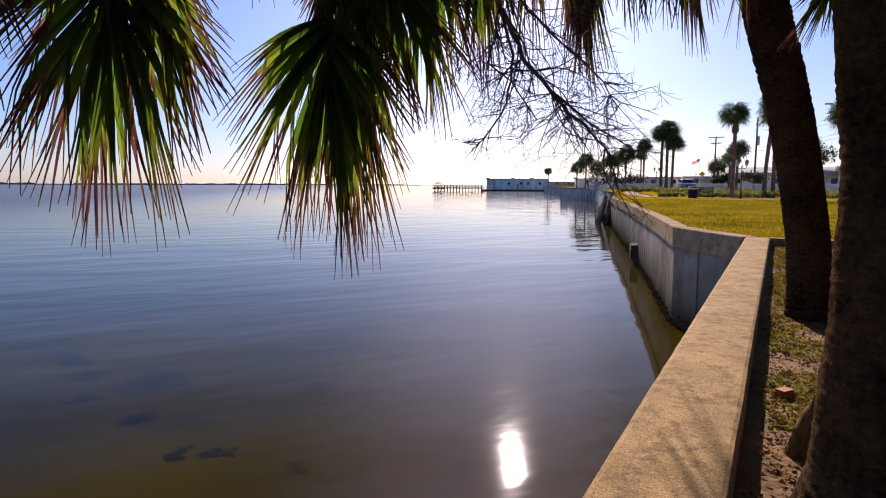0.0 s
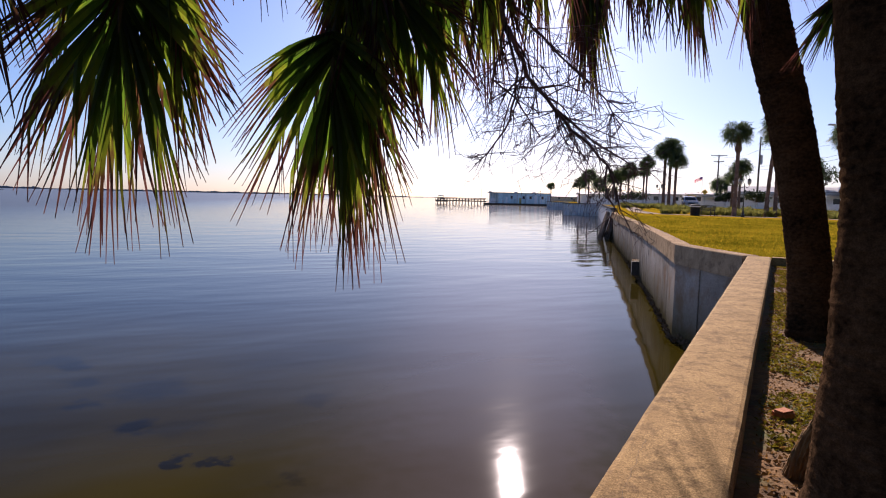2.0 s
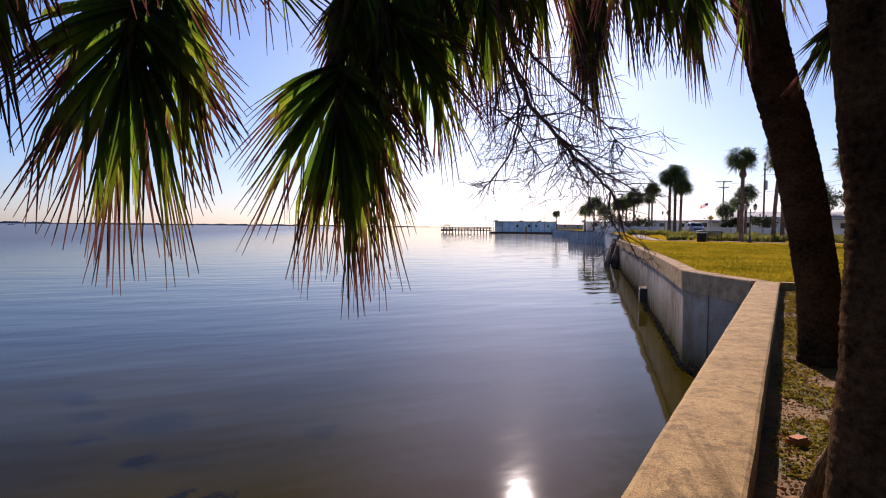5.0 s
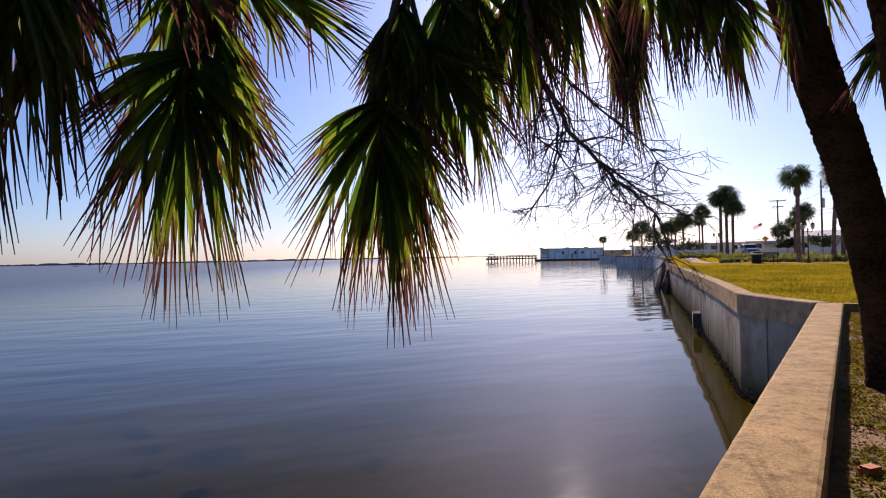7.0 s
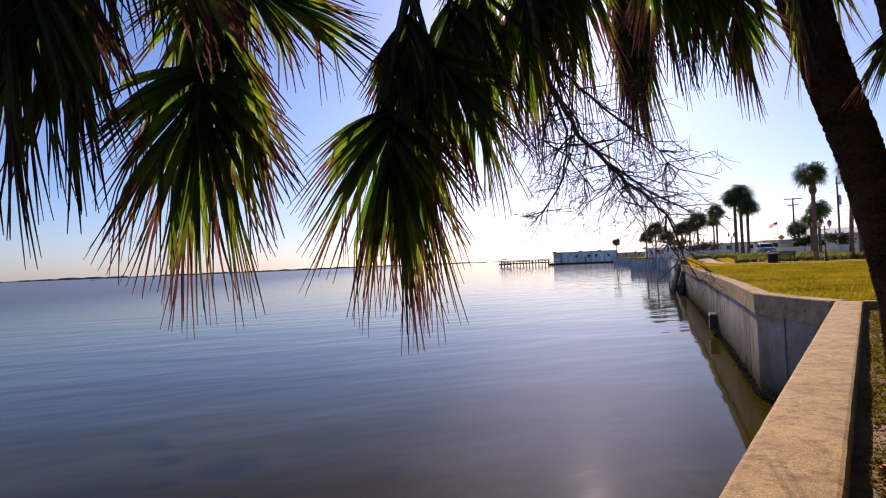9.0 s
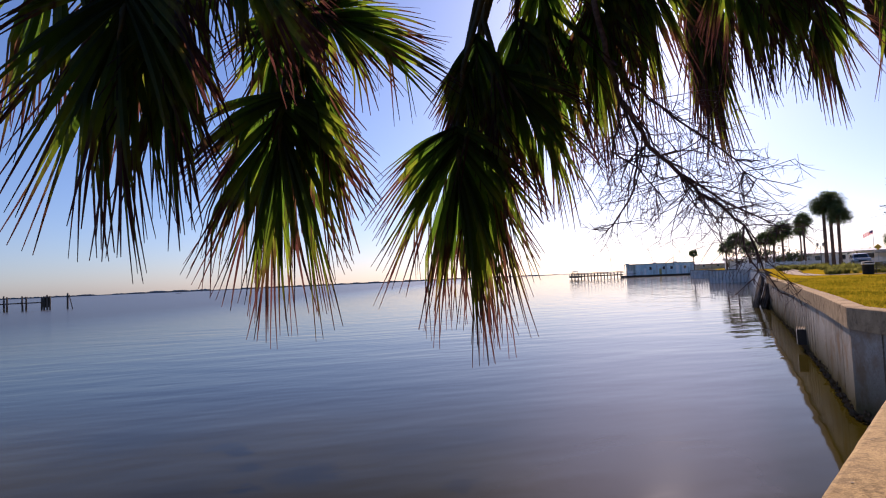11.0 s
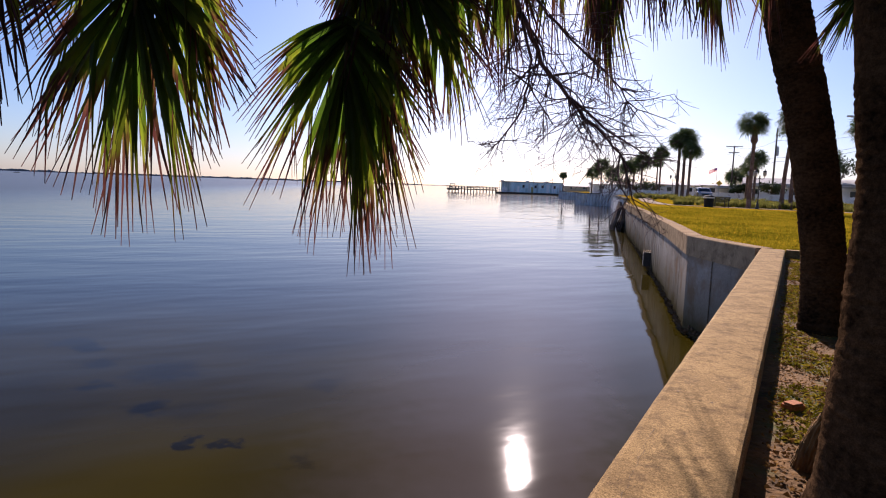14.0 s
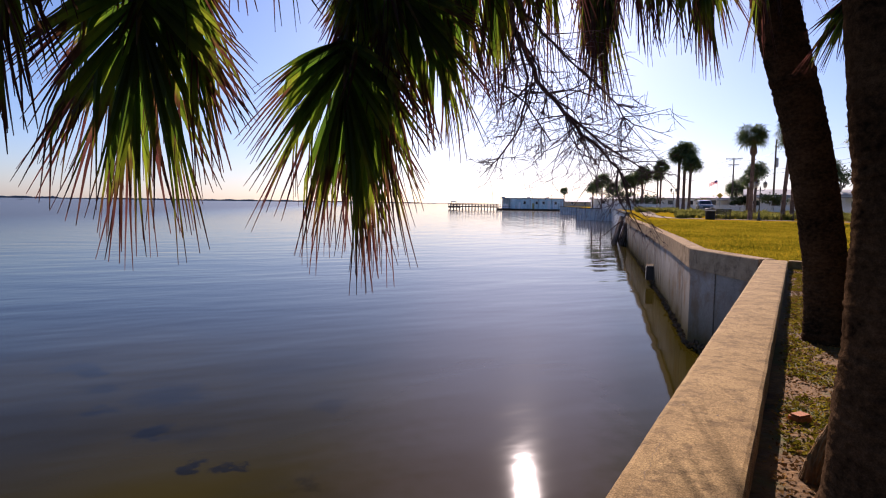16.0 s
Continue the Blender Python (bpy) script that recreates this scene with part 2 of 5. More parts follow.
    def waves(scale, stretch, turn, detail):
        mp = n.new("ShaderNodeMapping"); mp.vector_type = "TEXTURE"; mp.inputs["Scale"].default_value = stretch; mp.inputs["Rotation"].default_value = (0, 0, radians(turn))
        t = n.new("ShaderNodeTexNoise"); t.inputs["Scale"].default_value, t.inputs["Detail"].default_value, t.inputs["Roughness"].default_value = scale, detail, 0.5
        l.new(co.outputs["Object"], mp.inputs["Vector"]); l.new(mp.outputs["Vector"], t.inputs["Vector"])
        return t
    a, b = waves(0.55, (2.5, 1.0, 1), 26, 2.0), waves(0.17, (2.2, 1.0, 1), 14, 1)
    b1 = n.new("ShaderNodeBump"); b1.inputs["Strength"].default_value, b1.inputs["Distance"].default_value = 0.52, 0.05
    reach = n.new("ShaderNodeVectorMath"); reach.operation = "LENGTH"
    l.new(co.outputs["Object"], reach.inputs[0])
    steep = n.new("ShaderNodeMapRange")
    for name, value in (("From Min", 9), ("From Max", 50), ("To Min", 0.44), ("To Max", 0.85)):
        steep.inputs[name].default_value = value
    l.new(reach.outputs["Value"], steep.inputs["Value"]); l.new(steep.outputs["Result"], b1.inputs["Strength"])
    b2 = n.new("ShaderNodeBump"); b2.inputs["Strength"].default_value, b2.inputs["Distance"].default_value = 0.17, 0.22
    l.new(a.outputs["Fac"], b1.inputs["Height"]); l.new(b.outputs["Fac"], b2.inputs["Height"])
    fine_ = waves(3.0, (2.2, 1.0, 1), 24, 1)
    b3 = n.new("ShaderNodeBump"); b3.inputs["Strength"].default_value, b3.inputs["Distance"].default_value = 0.09, 0.02
    l.new(fine_.outputs["Fac"], b3.inputs["Height"]); l.new(b3.outputs["Normal"], b1.inputs["Normal"])
    l.new(b1.outputs["Normal"], b2.inputs["Normal"]); l.new(b2.outputs["Normal"], gloss.inputs["Normal"]); l.new(b2.outputs["Normal"], fr.inputs["Normal"])
    return m


CONCRETE = material("cap_concrete", (0.22, 0.140, 0.056), (0.45, 0.300, 0.125), 60, 2.5, 0.9, 0.8, 0.008, 0.9, stain=(0.10, 0.062, 0.030), stain_scale=11.0, stain_amount=0.6, specular=0.05, grit=0.5)
KERB = material("bulkhead_cap_concrete", (0.10, 0.098, 0.085), (0.20, 0.19, 0.165), 12, 1.5, 1.0, 0.3, specular=0.0)
PANEL = material("panel_concrete", (0.20, 0.182, 0.155), (0.43, 0.395, 0.345), 30, 1.2, 0.85, 0.4, 0.008, 0.8, stain=(0.24, 0.165, 0.105), stain_scale=0.9, stain_amount=0.85, per_object=0.16, tide=(0.048, 0.042, 0.018), specular=0.0)
OYSTER = material("oyster_crust", (0.028, 0.020, 0.011), (0.15, 0.11, 0.07), 25, 6, 0.95, 1.0, 0.03, 0.9, specular=0.1)
BEAM = material("beam_concrete", (0.27, 0.195, 0.118), (0.56, 0.425, 0.27), 60, 2.5, 0.9, 0.6, 0.008, 0.9, stain=(0.13, 0.10, 0.07), stain_scale=3.0, stain_amount=0.6, specular=0.0, grit=0.35)
GRASS = material("lawn_grass", (0.17, 0.125, 0.003), (0.40, 0.255, 0.008), 9, 0.5, 1.0, 0.8, 0.03, 0.9, stain=(0.30, 0.17, 0.02), stain_scale=0.25, stain_amount=0.4, specular=0.0)
TURF = material("turf_blade", (0.13, 0.115, 0.004), (0.34, 0.26, 0.012), 14, 0.5, 0.9, 0, translucent=0.35, specular=0.0)
DIRT = material("leaf_litter_soil", (0.040, 0.021, 0.006), (0.22, 0.115, 0.032), 22, 2.5, 0.95, 1.0, 0.03, 0.9, stain=(0.07, 0.085, 0.015), stain_scale=2.2, stain_amount=0.8, specular=0.2)
BLADE = material("weed_leaf", (0.11, 0.10, 0.006), (0.30, 0.23, 0.018), 12, 4, 0.9, 0, translucent=0.4, specular=0.0)
LITTER = material("dry_leaf", (0.08, 0.038, 0.010), (0.32, 0.18, 0.055), 12, 4, 0.9, 0, translucent=0.2, specular=0.0)
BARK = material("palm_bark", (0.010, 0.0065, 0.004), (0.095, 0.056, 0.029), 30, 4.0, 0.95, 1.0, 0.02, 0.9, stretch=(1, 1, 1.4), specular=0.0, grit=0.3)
ROOT = material("rough_bark", (0.04, 0.022, 0.008), (0.30, 0.17, 0.06), 30, 6.0, 0.95, 1.0, 0.03, 0.9, stretch=(1.6, 1.6, 0.35), specular=0.2)
TWIG = material("dead_twig", (0.06, 0.038, 0.040), (0.15, 0.10, 0.098), 40, 5, 0.85, 0.3)
LEAF = leaflet_material()
PETIOLE = material("petiole_green", (0.02, 0.022, 0.006), (0.06, 0.05, 0.016), 30, 4, 0.6, 0.3)
FAR_LEAF = material("palm_crown_leaf", (0.045, 0.075, 0.026), (0.115, 0.15, 0.055), 3, 0.7, 0.6, 0, translucent=0.3, specular=0.2)
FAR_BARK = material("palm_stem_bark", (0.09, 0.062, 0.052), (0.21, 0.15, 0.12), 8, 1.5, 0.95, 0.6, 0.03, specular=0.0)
TREE_LEAF = material("dark_tree_leaf", (0.022, 0.036, 0.016), (0.06, 0.08, 0.034), 4, 0.6, 0.7, 0, translucent=0.25, specular=0.2)
# bluish grey instead of leaf green: distance haze put into the colour
HAZED_SHORE = material("far_shore_hazed_trees", (0.12, 0.135, 0.155), (0.19, 0.205, 0.23), 0.2, 0.01, 0.95, 0, specular=0.0)
WATER_MAT = water_material()
TUFT = material("ornamental_grass", (0.11, 0.12, 0.022), (0.29, 0.27, 0.07), 5, 1, 0.8, 0, translucent=0.4, specular=0.0)
PATH_CONC = material("sidewalk_concrete", (0.36, 0.29, 0.22), (0.52, 0.43, 0.34), 12, 1, 1.0, 0.2, specular=0.0)
ASPHALT = material("road_asphalt", (0.045, 0.045, 0.047), (0.085, 0.083, 0.08), 30, 0.5, 0.9, 0.2, specular=0.1)
WHITE = material("white_paint", (0.74, 0.74, 0.74), (0.85, 0.85, 0.84), 6, 0.8, 0.55, 0.1, specular=0.3)
ROOFM = material("pale_metal_roof", (0.34, 0.33, 0.32), (0.52, 0.51, 0.49), 5, 0.6, 0.7, 0.2, specular=0.15)
BLUEG = material("weathered_teal_boards", (0.40, 0.54, 0.57), (0.62, 0.74, 0.76), 3, 0.25, 0.8, 0.2, stretch=(1, 1, 0.3), per_object=0.25, specular=0.1)
TAN = material("tan_stucco", (0.50, 0.39, 0.27), (0.62, 0.50, 0.36), 6, 0.8, 0.9, 0.1, specular=0.0)
YELLOWB = material("faded_yellow_boards", (0.30, 0.26, 0.10), (0.45, 0.40, 0.18), 3, 0.3, 0.8, 0.2, specular=0.1)
TIMBER = material("weathered_timber", (0.05, 0.042, 0.035), (0.17, 0.14, 0.115), 12, 1.5, 0.9, 0.5, stretch=(1, 1, 0.3), specular=0.0)
STEEL = material("sheet_pile_steel", (0.48, 0.51, 0.53), (0.68, 0.70, 0.71), 4, 0.5, 0.7, 0.2, stain=(0.12, 0.08, 0.05), stain_scale=0.5, specular=0.15)
IRON = material("black_iron", (0.012, 0.012, 0.013), (0.03, 0.03, 0.03), 30, 3, 0.5, 0.1)
PLASTIC = material("dark_bin_plastic", (0.012, 0.012, 0.013), (0.025, 0.025, 0.025), 20, 2, 0.7, 0.1, specular=0.15)
GLASS = material("dark_glass", (0.02, 0.025, 0.03), (0.035, 0.04, 0.045), 2, 0.5, 0.08, 0)
LAMP_GLASS = material("frosted_lantern", (0.26, 0.26, 0.25), (0.40, 0.40, 0.38), 6, 1, 0.3, 0)
SILVER = material("silver_car_paint", (0.42, 0.43, 0.44), (0.52, 0.53, 0.54), 4, 0.5, 0.25, 0, metal=0.5)
DARKCAR = material("dark_car_paint", (0.03, 0.03, 0.035), (0.05, 0.05, 0.055), 4, 0.5, 0.25, 0, metal=0.3)
RUBBER = material("tyre_rubber", (0.015, 0.015, 0.015), (0.03, 0.03, 0.03), 20, 2, 0.9, 0.2)
REDCLOTH = material("flag_red", (0.42, 0.04, 0.05), (0.55, 0.07, 0.08), 4, 1, 0.8, 0, translucent=0.4)
WHITECLOTH = material("flag_white", (0.68, 0.66, 0.66), (0.80, 0.78, 0.78), 4, 1, 0.8, 0, translucent=0.4)
BLUECLOTH = material("flag_blue", (0.04, 0.05, 0.18), (0.07, 0.08, 0.26), 4, 1, 0.8, 0, translucent=0.4)
SIGN = material("sign_yellow", (0.62, 0.34, 0.02), (0.75, 0.44, 0.03), 4, 1, 0.5, 0)
BRICK = material("orange_brick", (0.30, 0.085, 0.018), (0.50, 0.17, 0.035), 30, 6, 0.9, 0.5)
JOINT = material("joint_shadow_gap", (0.015, 0.014, 0.012), (0.03, 0.028, 0.022), 20, 2, 0.95, 0.3)
CRACK = material("crack_grime", (0.08, 0.055, 0.035), (0.17, 0.12, 0.07), 30, 4, 0.95, 0.3)


# ---------------------------------------------------------------- mesh helpers
def mesh_of(name, verts, faces, mat, smooth=False):
    me = bpy.data.meshes.new(name)
    me.from_pydata([tuple(v) for v in verts], [], faces)
    me.materials.append(mat)
    if smooth:
        me.polygons.foreach_set("use_smooth", [True] * len(me.polygons))
    me.update()
    return me


def thing(name, label, category, at=(0, 0, 0), turn=0.0, group="", kind=""):
    ob = new(name)
    ob.empty_display_size = 0.2
    ob.matrix_basis = pose(*at, 0, 0, turn)
    return tagged(ob, label, category, group, kind)


def part(name, bm, mat, parent, label=""):
    """Links a bmesh, or a mesh, as one object under a thing or a part."""
    if isinstance(bm, bmesh.types.BMesh):
        me = bpy.data.meshes.new(name)
        bm.to_mesh(me)
        bm.free()
        me.materials.append(mat)
    else:
        me = bm
    ob = new(name, me)
    if parent is not None:
        ob.parent = parent
    return tagged(ob, label)


def box(bm, x0, x1, y0, y1, z0, z1, bevel=0.0):
    made = bmesh.ops.create_cube(bm, size=1.0)["verts"]
    for v in made:
        v.co = Vector(((x0 + x1) / 2 + v.co.x * (x1 - x0), (y0 + y1) / 2 + v.co.y * (y1 - y0), (z0 + z1) / 2 + v.co.z * (z1 - z0)))
    if bevel:
        edges = list({e for v in made for e in v.link_edges})
        bmesh.ops.bevel(bm, geom=edges, offset=bevel, segments=2, affect="EDGES")
    return bm


def boxes(*rows, bevel=0.0):
    bm = bmesh.new()
    for r in rows:
        box(bm, *r, bevel=bevel)
    return bm


def tube_geometry(path, radii, sides=10, lumps=0.0, rnd=None, start=0):
    """Vertices and faces of a tapered tube along a path."""
    verts, faces = [], []
    path = [Vector(p) for p in path]
    ref = Vector((0.31, 0.95, 0.05))
    for i, p in enumerate(path):
        d = (path[min(i + 1, len(path) - 1)] - path[max(i - 1, 0)]).normalized()
        u = d.cross(ref)
        if u.length < 1e-3:
            u = d.cross(Vector((1, 0, 0)))
        u.normalize()
        w = d.cross(u)
        for k in range(sides):
            a = 2 * math.pi * k / sides
            r = radii[i] * (1 + (rnd.uniform(-lumps, lumps) if rnd else 0))
            verts.append(p + (u * math.cos(a) + w * math.sin(a)) * r)
    for i in range(len(path) - 1):
        for k in range(sides):
            a, b = start + i * sides + k, start + i * sides + (k + 1) % sides
            faces.append((a, b, b + sides, a + sides))
    faces.append(tuple(start + k for k in reversed(range(sides))))
    faces.append(tuple(start + (len(path) - 1) * sides + k for k in range(sides)))
    return verts, faces


def tube(name, path, radii, mat, sides=10, lumps=0.0, rnd=None, smooth=True):
    v, f = tube_geometry(path, radii, sides, lumps, rnd)
    return mesh_of(name, v, f, mat, smooth)


def lathe(profile, sides=16):
    """A turned mesh from (radius, height) pairs."""
    bm = bmesh.new()
    rings = [[bm.verts.new((r * math.cos(2 * math.pi * k / sides), r * math.sin(2 * math.pi * k / sides), z)) for k in range(sides)] for r, z in profile]
    for a, b in zip(rings, rings[1:]):
        for k in range(sides):
            bm.faces.new((a[k], a[(k + 1) % sides], b[(k + 1) % sides], b[k]))
    bm.faces.new(list(reversed(rings[0])))
    bm.faces.new(rings[-1])
    return bm


def bezier(p0, p1, p2, p3, n):
    p0, p1, p2, p3 = map(Vector, (p0, p1, p2, p3))
    out = []
    for i in range(n + 1):
        t = i / n
        out.append(p0 * (1 - t) ** 3 + p1 * 3 * t * (1 - t) ** 2 + p2 * 3 * t * t * (1 - t) + p3 * t ** 3)
    return out


# ---------------------------------------------------------------- plan
CORNER = Vector((6.45, 12.95))          # outer corner where the near cap meets the bend
ALONG = Vector((0.487, 0.873))          # way of the near cap
ACROSS = Vector((0.873, -0.487))
CAP_W = 0.56            # back edge of the near cap
CAP_U = 0.09            # its water edge


def uv(u, v, z=0.0):
    p = CORNER + ACROSS * u + ALONG * v
    return Vector((p.x, p.y, z))


def to_uv(x, y):
    d = Vector((x, y)) - CORNER
    return d.dot(ACROSS), d.dot(ALONG)


# line of the far seawall's outer edge, from the corner outwards
EDGE = [(6.45, 12.95), (6.35, 13.6), (6.27, 14.5), (6.22, 15.3), (6.20, 16.1), (7.70, 21.9), (9.35, 28.8), (11.0, 35.6), (14.0, 48.8), (17.2, 61.9)]
SHEET_A, SHEET_B = (37.2, 145.0), (29.8, 151.5)
SHEET_C, SHEET_D = (46.6, 222.0), (38.3, 225.6)
BOUND = EDGE + [(19.5, 72.0), SHEET_A, SHEET_B, (33.0, 167.0), SHEET_C, SHEET_D, (47.0, 262.0), (64.0, 330.0), (66.0, 372.0), (150.0, 480.0), (900.0, 1500.0), (2400.0, 3200.0)]
FWD = Vector((0.407, 0.914))


def land_height(x, y):
    s = x * FWD.x + y * FWD.y
    k = min(max((s - 62) / 18, 0), 1)
    return LAWN + 0.40 * k * k * (3 - 2 * k)


def sheet(name, rows_v, left_of, spread, height, mat, skirt=0.0):
    """A ground sheet in strips across the plan."""
    verts, faces = [], []
    n = len(spread)
    for v in rows_v:
        u0 = left_of(v)
        for s in spread:
            p = uv(u0 + s, v)
            verts.append((p.x, p.y, height(p.x, p.y)))
    for i in range(len(rows_v) - 1):
        for k in range(n - 1):
            a = i * n + k
            faces.append((a, a + 1, a + n + 1, a + n))
    return mesh_of(name, verts, faces, mat, True)


BUV = [to_uv(*p) for p in BOUND]


def bound_u(v):
    for (u0, v0), (u1, v1) in zip(BUV, BUV[1:]):
        if v0 <= v <= v1:
            return u0 + (u1 - u0) * (v - v0) / max(v1 - v0, 1e-6)
    return BUV[-1][0]


spread = [0.38, 0.8, 1.5, 2.5, 4, 6, 9, 13, 18, 25, 34, 46, 60, 80, 110, 160, 240, 400, 800, 1600, 3000]
vs = sorted(set([0.05 + 0.5 * i for i in range(10)] + [5 + 2.0 * i for i in range(12)] + [30 + 4.0 * i for i in range(30)] + [160 + 20.0 * i for i in range(12)] + [v for _, v in BUV if v > 0] + [v + 0.3 for _, v in BUV if v > 30] + [450, 600, 900, 1400, 2000]))
vs = [v for v in vs if v <= BUV[-1][1]]
lawn = tagged(new("ground", sheet("ground", vs, bound_u, spread, land_height, GRASS)), "sunlit yellow-green mown lawn behind the concrete seawall", "lawn", kind="structure")
yard_spread = [CAP_W - 0.02, 0.7, 1.0, 1.4, 2, 3, 4.5, 7, 12, 20, 40, 100, 300]


def yard_height(x, y):
    return 0.035 * noise.noise((x * 0.9, y * 0.9, 0.3)) + 0.25


yard = tagged(new("ground_yard", sheet("ground_yard", [-80, -50, -30] + [-20 + 0.4 * i for i in range(51)], lambda v: 0.0, yard_spread, yard_height, DIRT)), "bare soil with patchy weeds and leaf litter under palms", "soil", kind="structure")

# water: one sheet to the horizon, the submerged weed patches lying just at it
wv, wf = [], []
wr = [-4200, -1500, -600, -250, -100, -40, -15, 0, 15, 40, 100, 250, 600, 1500, 4200]
for y in wr:
    for x in wr:
        wv.append((x, y, 0.0))
nn = len(wr)
wf = [(i * nn + k, i * nn + k + 1, (i + 1) * nn + k + 1, (i + 1) * nn + k) for i in range(nn - 1) for k in range(nn - 1)]
water = tagged(new("water", mesh_of("water", wv, wf, WATER_MAT, True)), "calm bay water with soft ripples, brown shallows near shore", "water", kind="structure")
water.location.z = WATER

# ---------------------------------------------------------------- seawall
rnd = random.Random(4)


def near_cap():
    """The near stretch of seawall: broad concrete cap with worn edges on a wall that stands in the water."""
    wall = tagged(new("wall_near"), "broad weathered concrete seawall cap, sandy and pitted", "seawall", kind="structure")
    n, ys = 150, [-26 + 26.0 * i / 150 for i in range(151)]
    prof = [(CAP_U + 0.035, 0.06), (CAP_U, 0.10), (CAP_U, 0.372), (CAP_U + 0.012, 0.392), (CAP_U + 0.035, CAP), (CAP_U + 0.16, CAP + 0.004), (CAP_U + 0.31, CAP + 0.004), (CAP_W - 0.03, CAP), (CAP_W - 0.010, 0.392), (CAP_W, 0.372), (CAP_W, -0.25), (CAP_U + 0.035, -0.25)]
    verts, faces, k = [], [], len(prof)
    for v in ys:
        for u, z in prof:
            p = uv(u, v)
            e = 0.004 * noise.noise((v * 1.2, u * 9, z * 7)) + 0.004 * noise.noise((v * 14, u * 30, z * 9))
            verts.append((p.x + e * ACROSS.x, p.y + e * ACROSS.y, z + (0.003 * noise.noise((v * 6, u * 11, 2)) if z > 0.3 else 0)))
    for i in range(len(ys) - 1):
        for j in range(k):
            a, b = i * k + j, i * k + (j + 1) % k
            faces.append((a, a + k, b + k, b))
    faces.append(tuple(reversed(range(k))))
    faces.append(tuple((len(ys) - 1) * k + j for j in range(k)))
    part("cap", mesh_of("cap", verts, faces, CONCRETE, False), None, wall)
    for i in range(9):
        v0, v1 = -26 + i * 2.9, -26 + i * 2.9 + 2.87
        q = [uv(CAP_U + 0.06, v0), uv(CAP_U + 0.06, v1), uv(CAP_U + 0.30, v1), uv(CAP_U + 0.30, v0)]
        vv = [(p.x, p.y, z) for z in (WATER - 0.6, 0.07) for p in q]
        part("panel", mesh_of("panel", vv, [(3, 2, 1, 0), (4, 5, 6, 7), (0, 1, 5, 4), (1, 2, 6, 5), (2, 3, 7, 6), (3, 0, 4, 7)], PANEL), None, wall)
    # fine crack along the cap and small pits
    pts = []
    for i in range(26):
        pts.append(uv(CAP_U + 0.135 + 0.02 * noise.noise((i * 0.6, 3, 1)) - 0.002 * i, -12.6 + i * 0.04, CAP + 0.0055))
    cv, cf = [], []
    for i, p in enumerate(pts):
        w = 0.0011 * (0.4 + abs(noise.noise((i * 0.9, 0, 4))))
        cv += [(p.x - w * ACROSS.x, p.y - w * ACROSS.y, p.z), (p.x + w * ACROSS.x, p.y + w * ACROSS.y, p.z)]
    cf = [(2 * i, 2 * i + 1, 2 * i + 3, 2 * i + 2) for i in range(len(pts) - 1)]
    part("crack", mesh_of("crack", cv, cf, CRACK), None, wall)
    for i in range(46):
        c, r = uv(CAP_U + rnd.uniform(0.05, 0.43), rnd.uniform(-11.5, -3), CAP + 0.0058), rnd.uniform(0.003, 0.009)
        ring = [(c.x + r * rnd.uniform(0.6, 1.3) * math.cos(a * math.pi / 3.5), c.y + r * rnd.uniform(0.6, 1.3) * math.sin(a * math.pi / 3.5), c.z) for a in range(7)]
        part("pit", mesh_of("pit", ring, [tuple(range(7))], CRACK), None, wall)


def swept(path, prof, closed_ends=True):
    """Vertices and faces of a profile (inward offset, height) swept along a plan line, mitred at its bends."""
    verts, faces, k = [], [], len(prof)
    P = [Vector(p) for p in path]
    for i, p in enumerate(P):
        d0 = (P[i] - P[max(i - 1, 0)]).normalized() if i else (P[1] - P[0]).normalized()
        d1 = (P[min(i + 1, len(P) - 1)] - P[i]).normalized() if i < len(P) - 1 else d0
        n0, n1 = Vector((d0.y, -d0.x)), Vector((d1.y, -d1.x))
        m = (n0 + n1).normalized()
        m /= max(m.dot(n0), 0.5)
        for o, z in prof:
            verts.append((p.x + m.x * o, p.y + m.y * o, z))
    for i in range(len(P) - 1):
        for j in range(k):
            a, b = i * k + j, i * k + (j + 1) % k
            faces.append((a, a + k, b + k, b))
    faces.append(tuple(reversed(range(k))))
    faces.append(tuple((len(P) - 1) * k + j for j in range(k)))
    return verts, faces


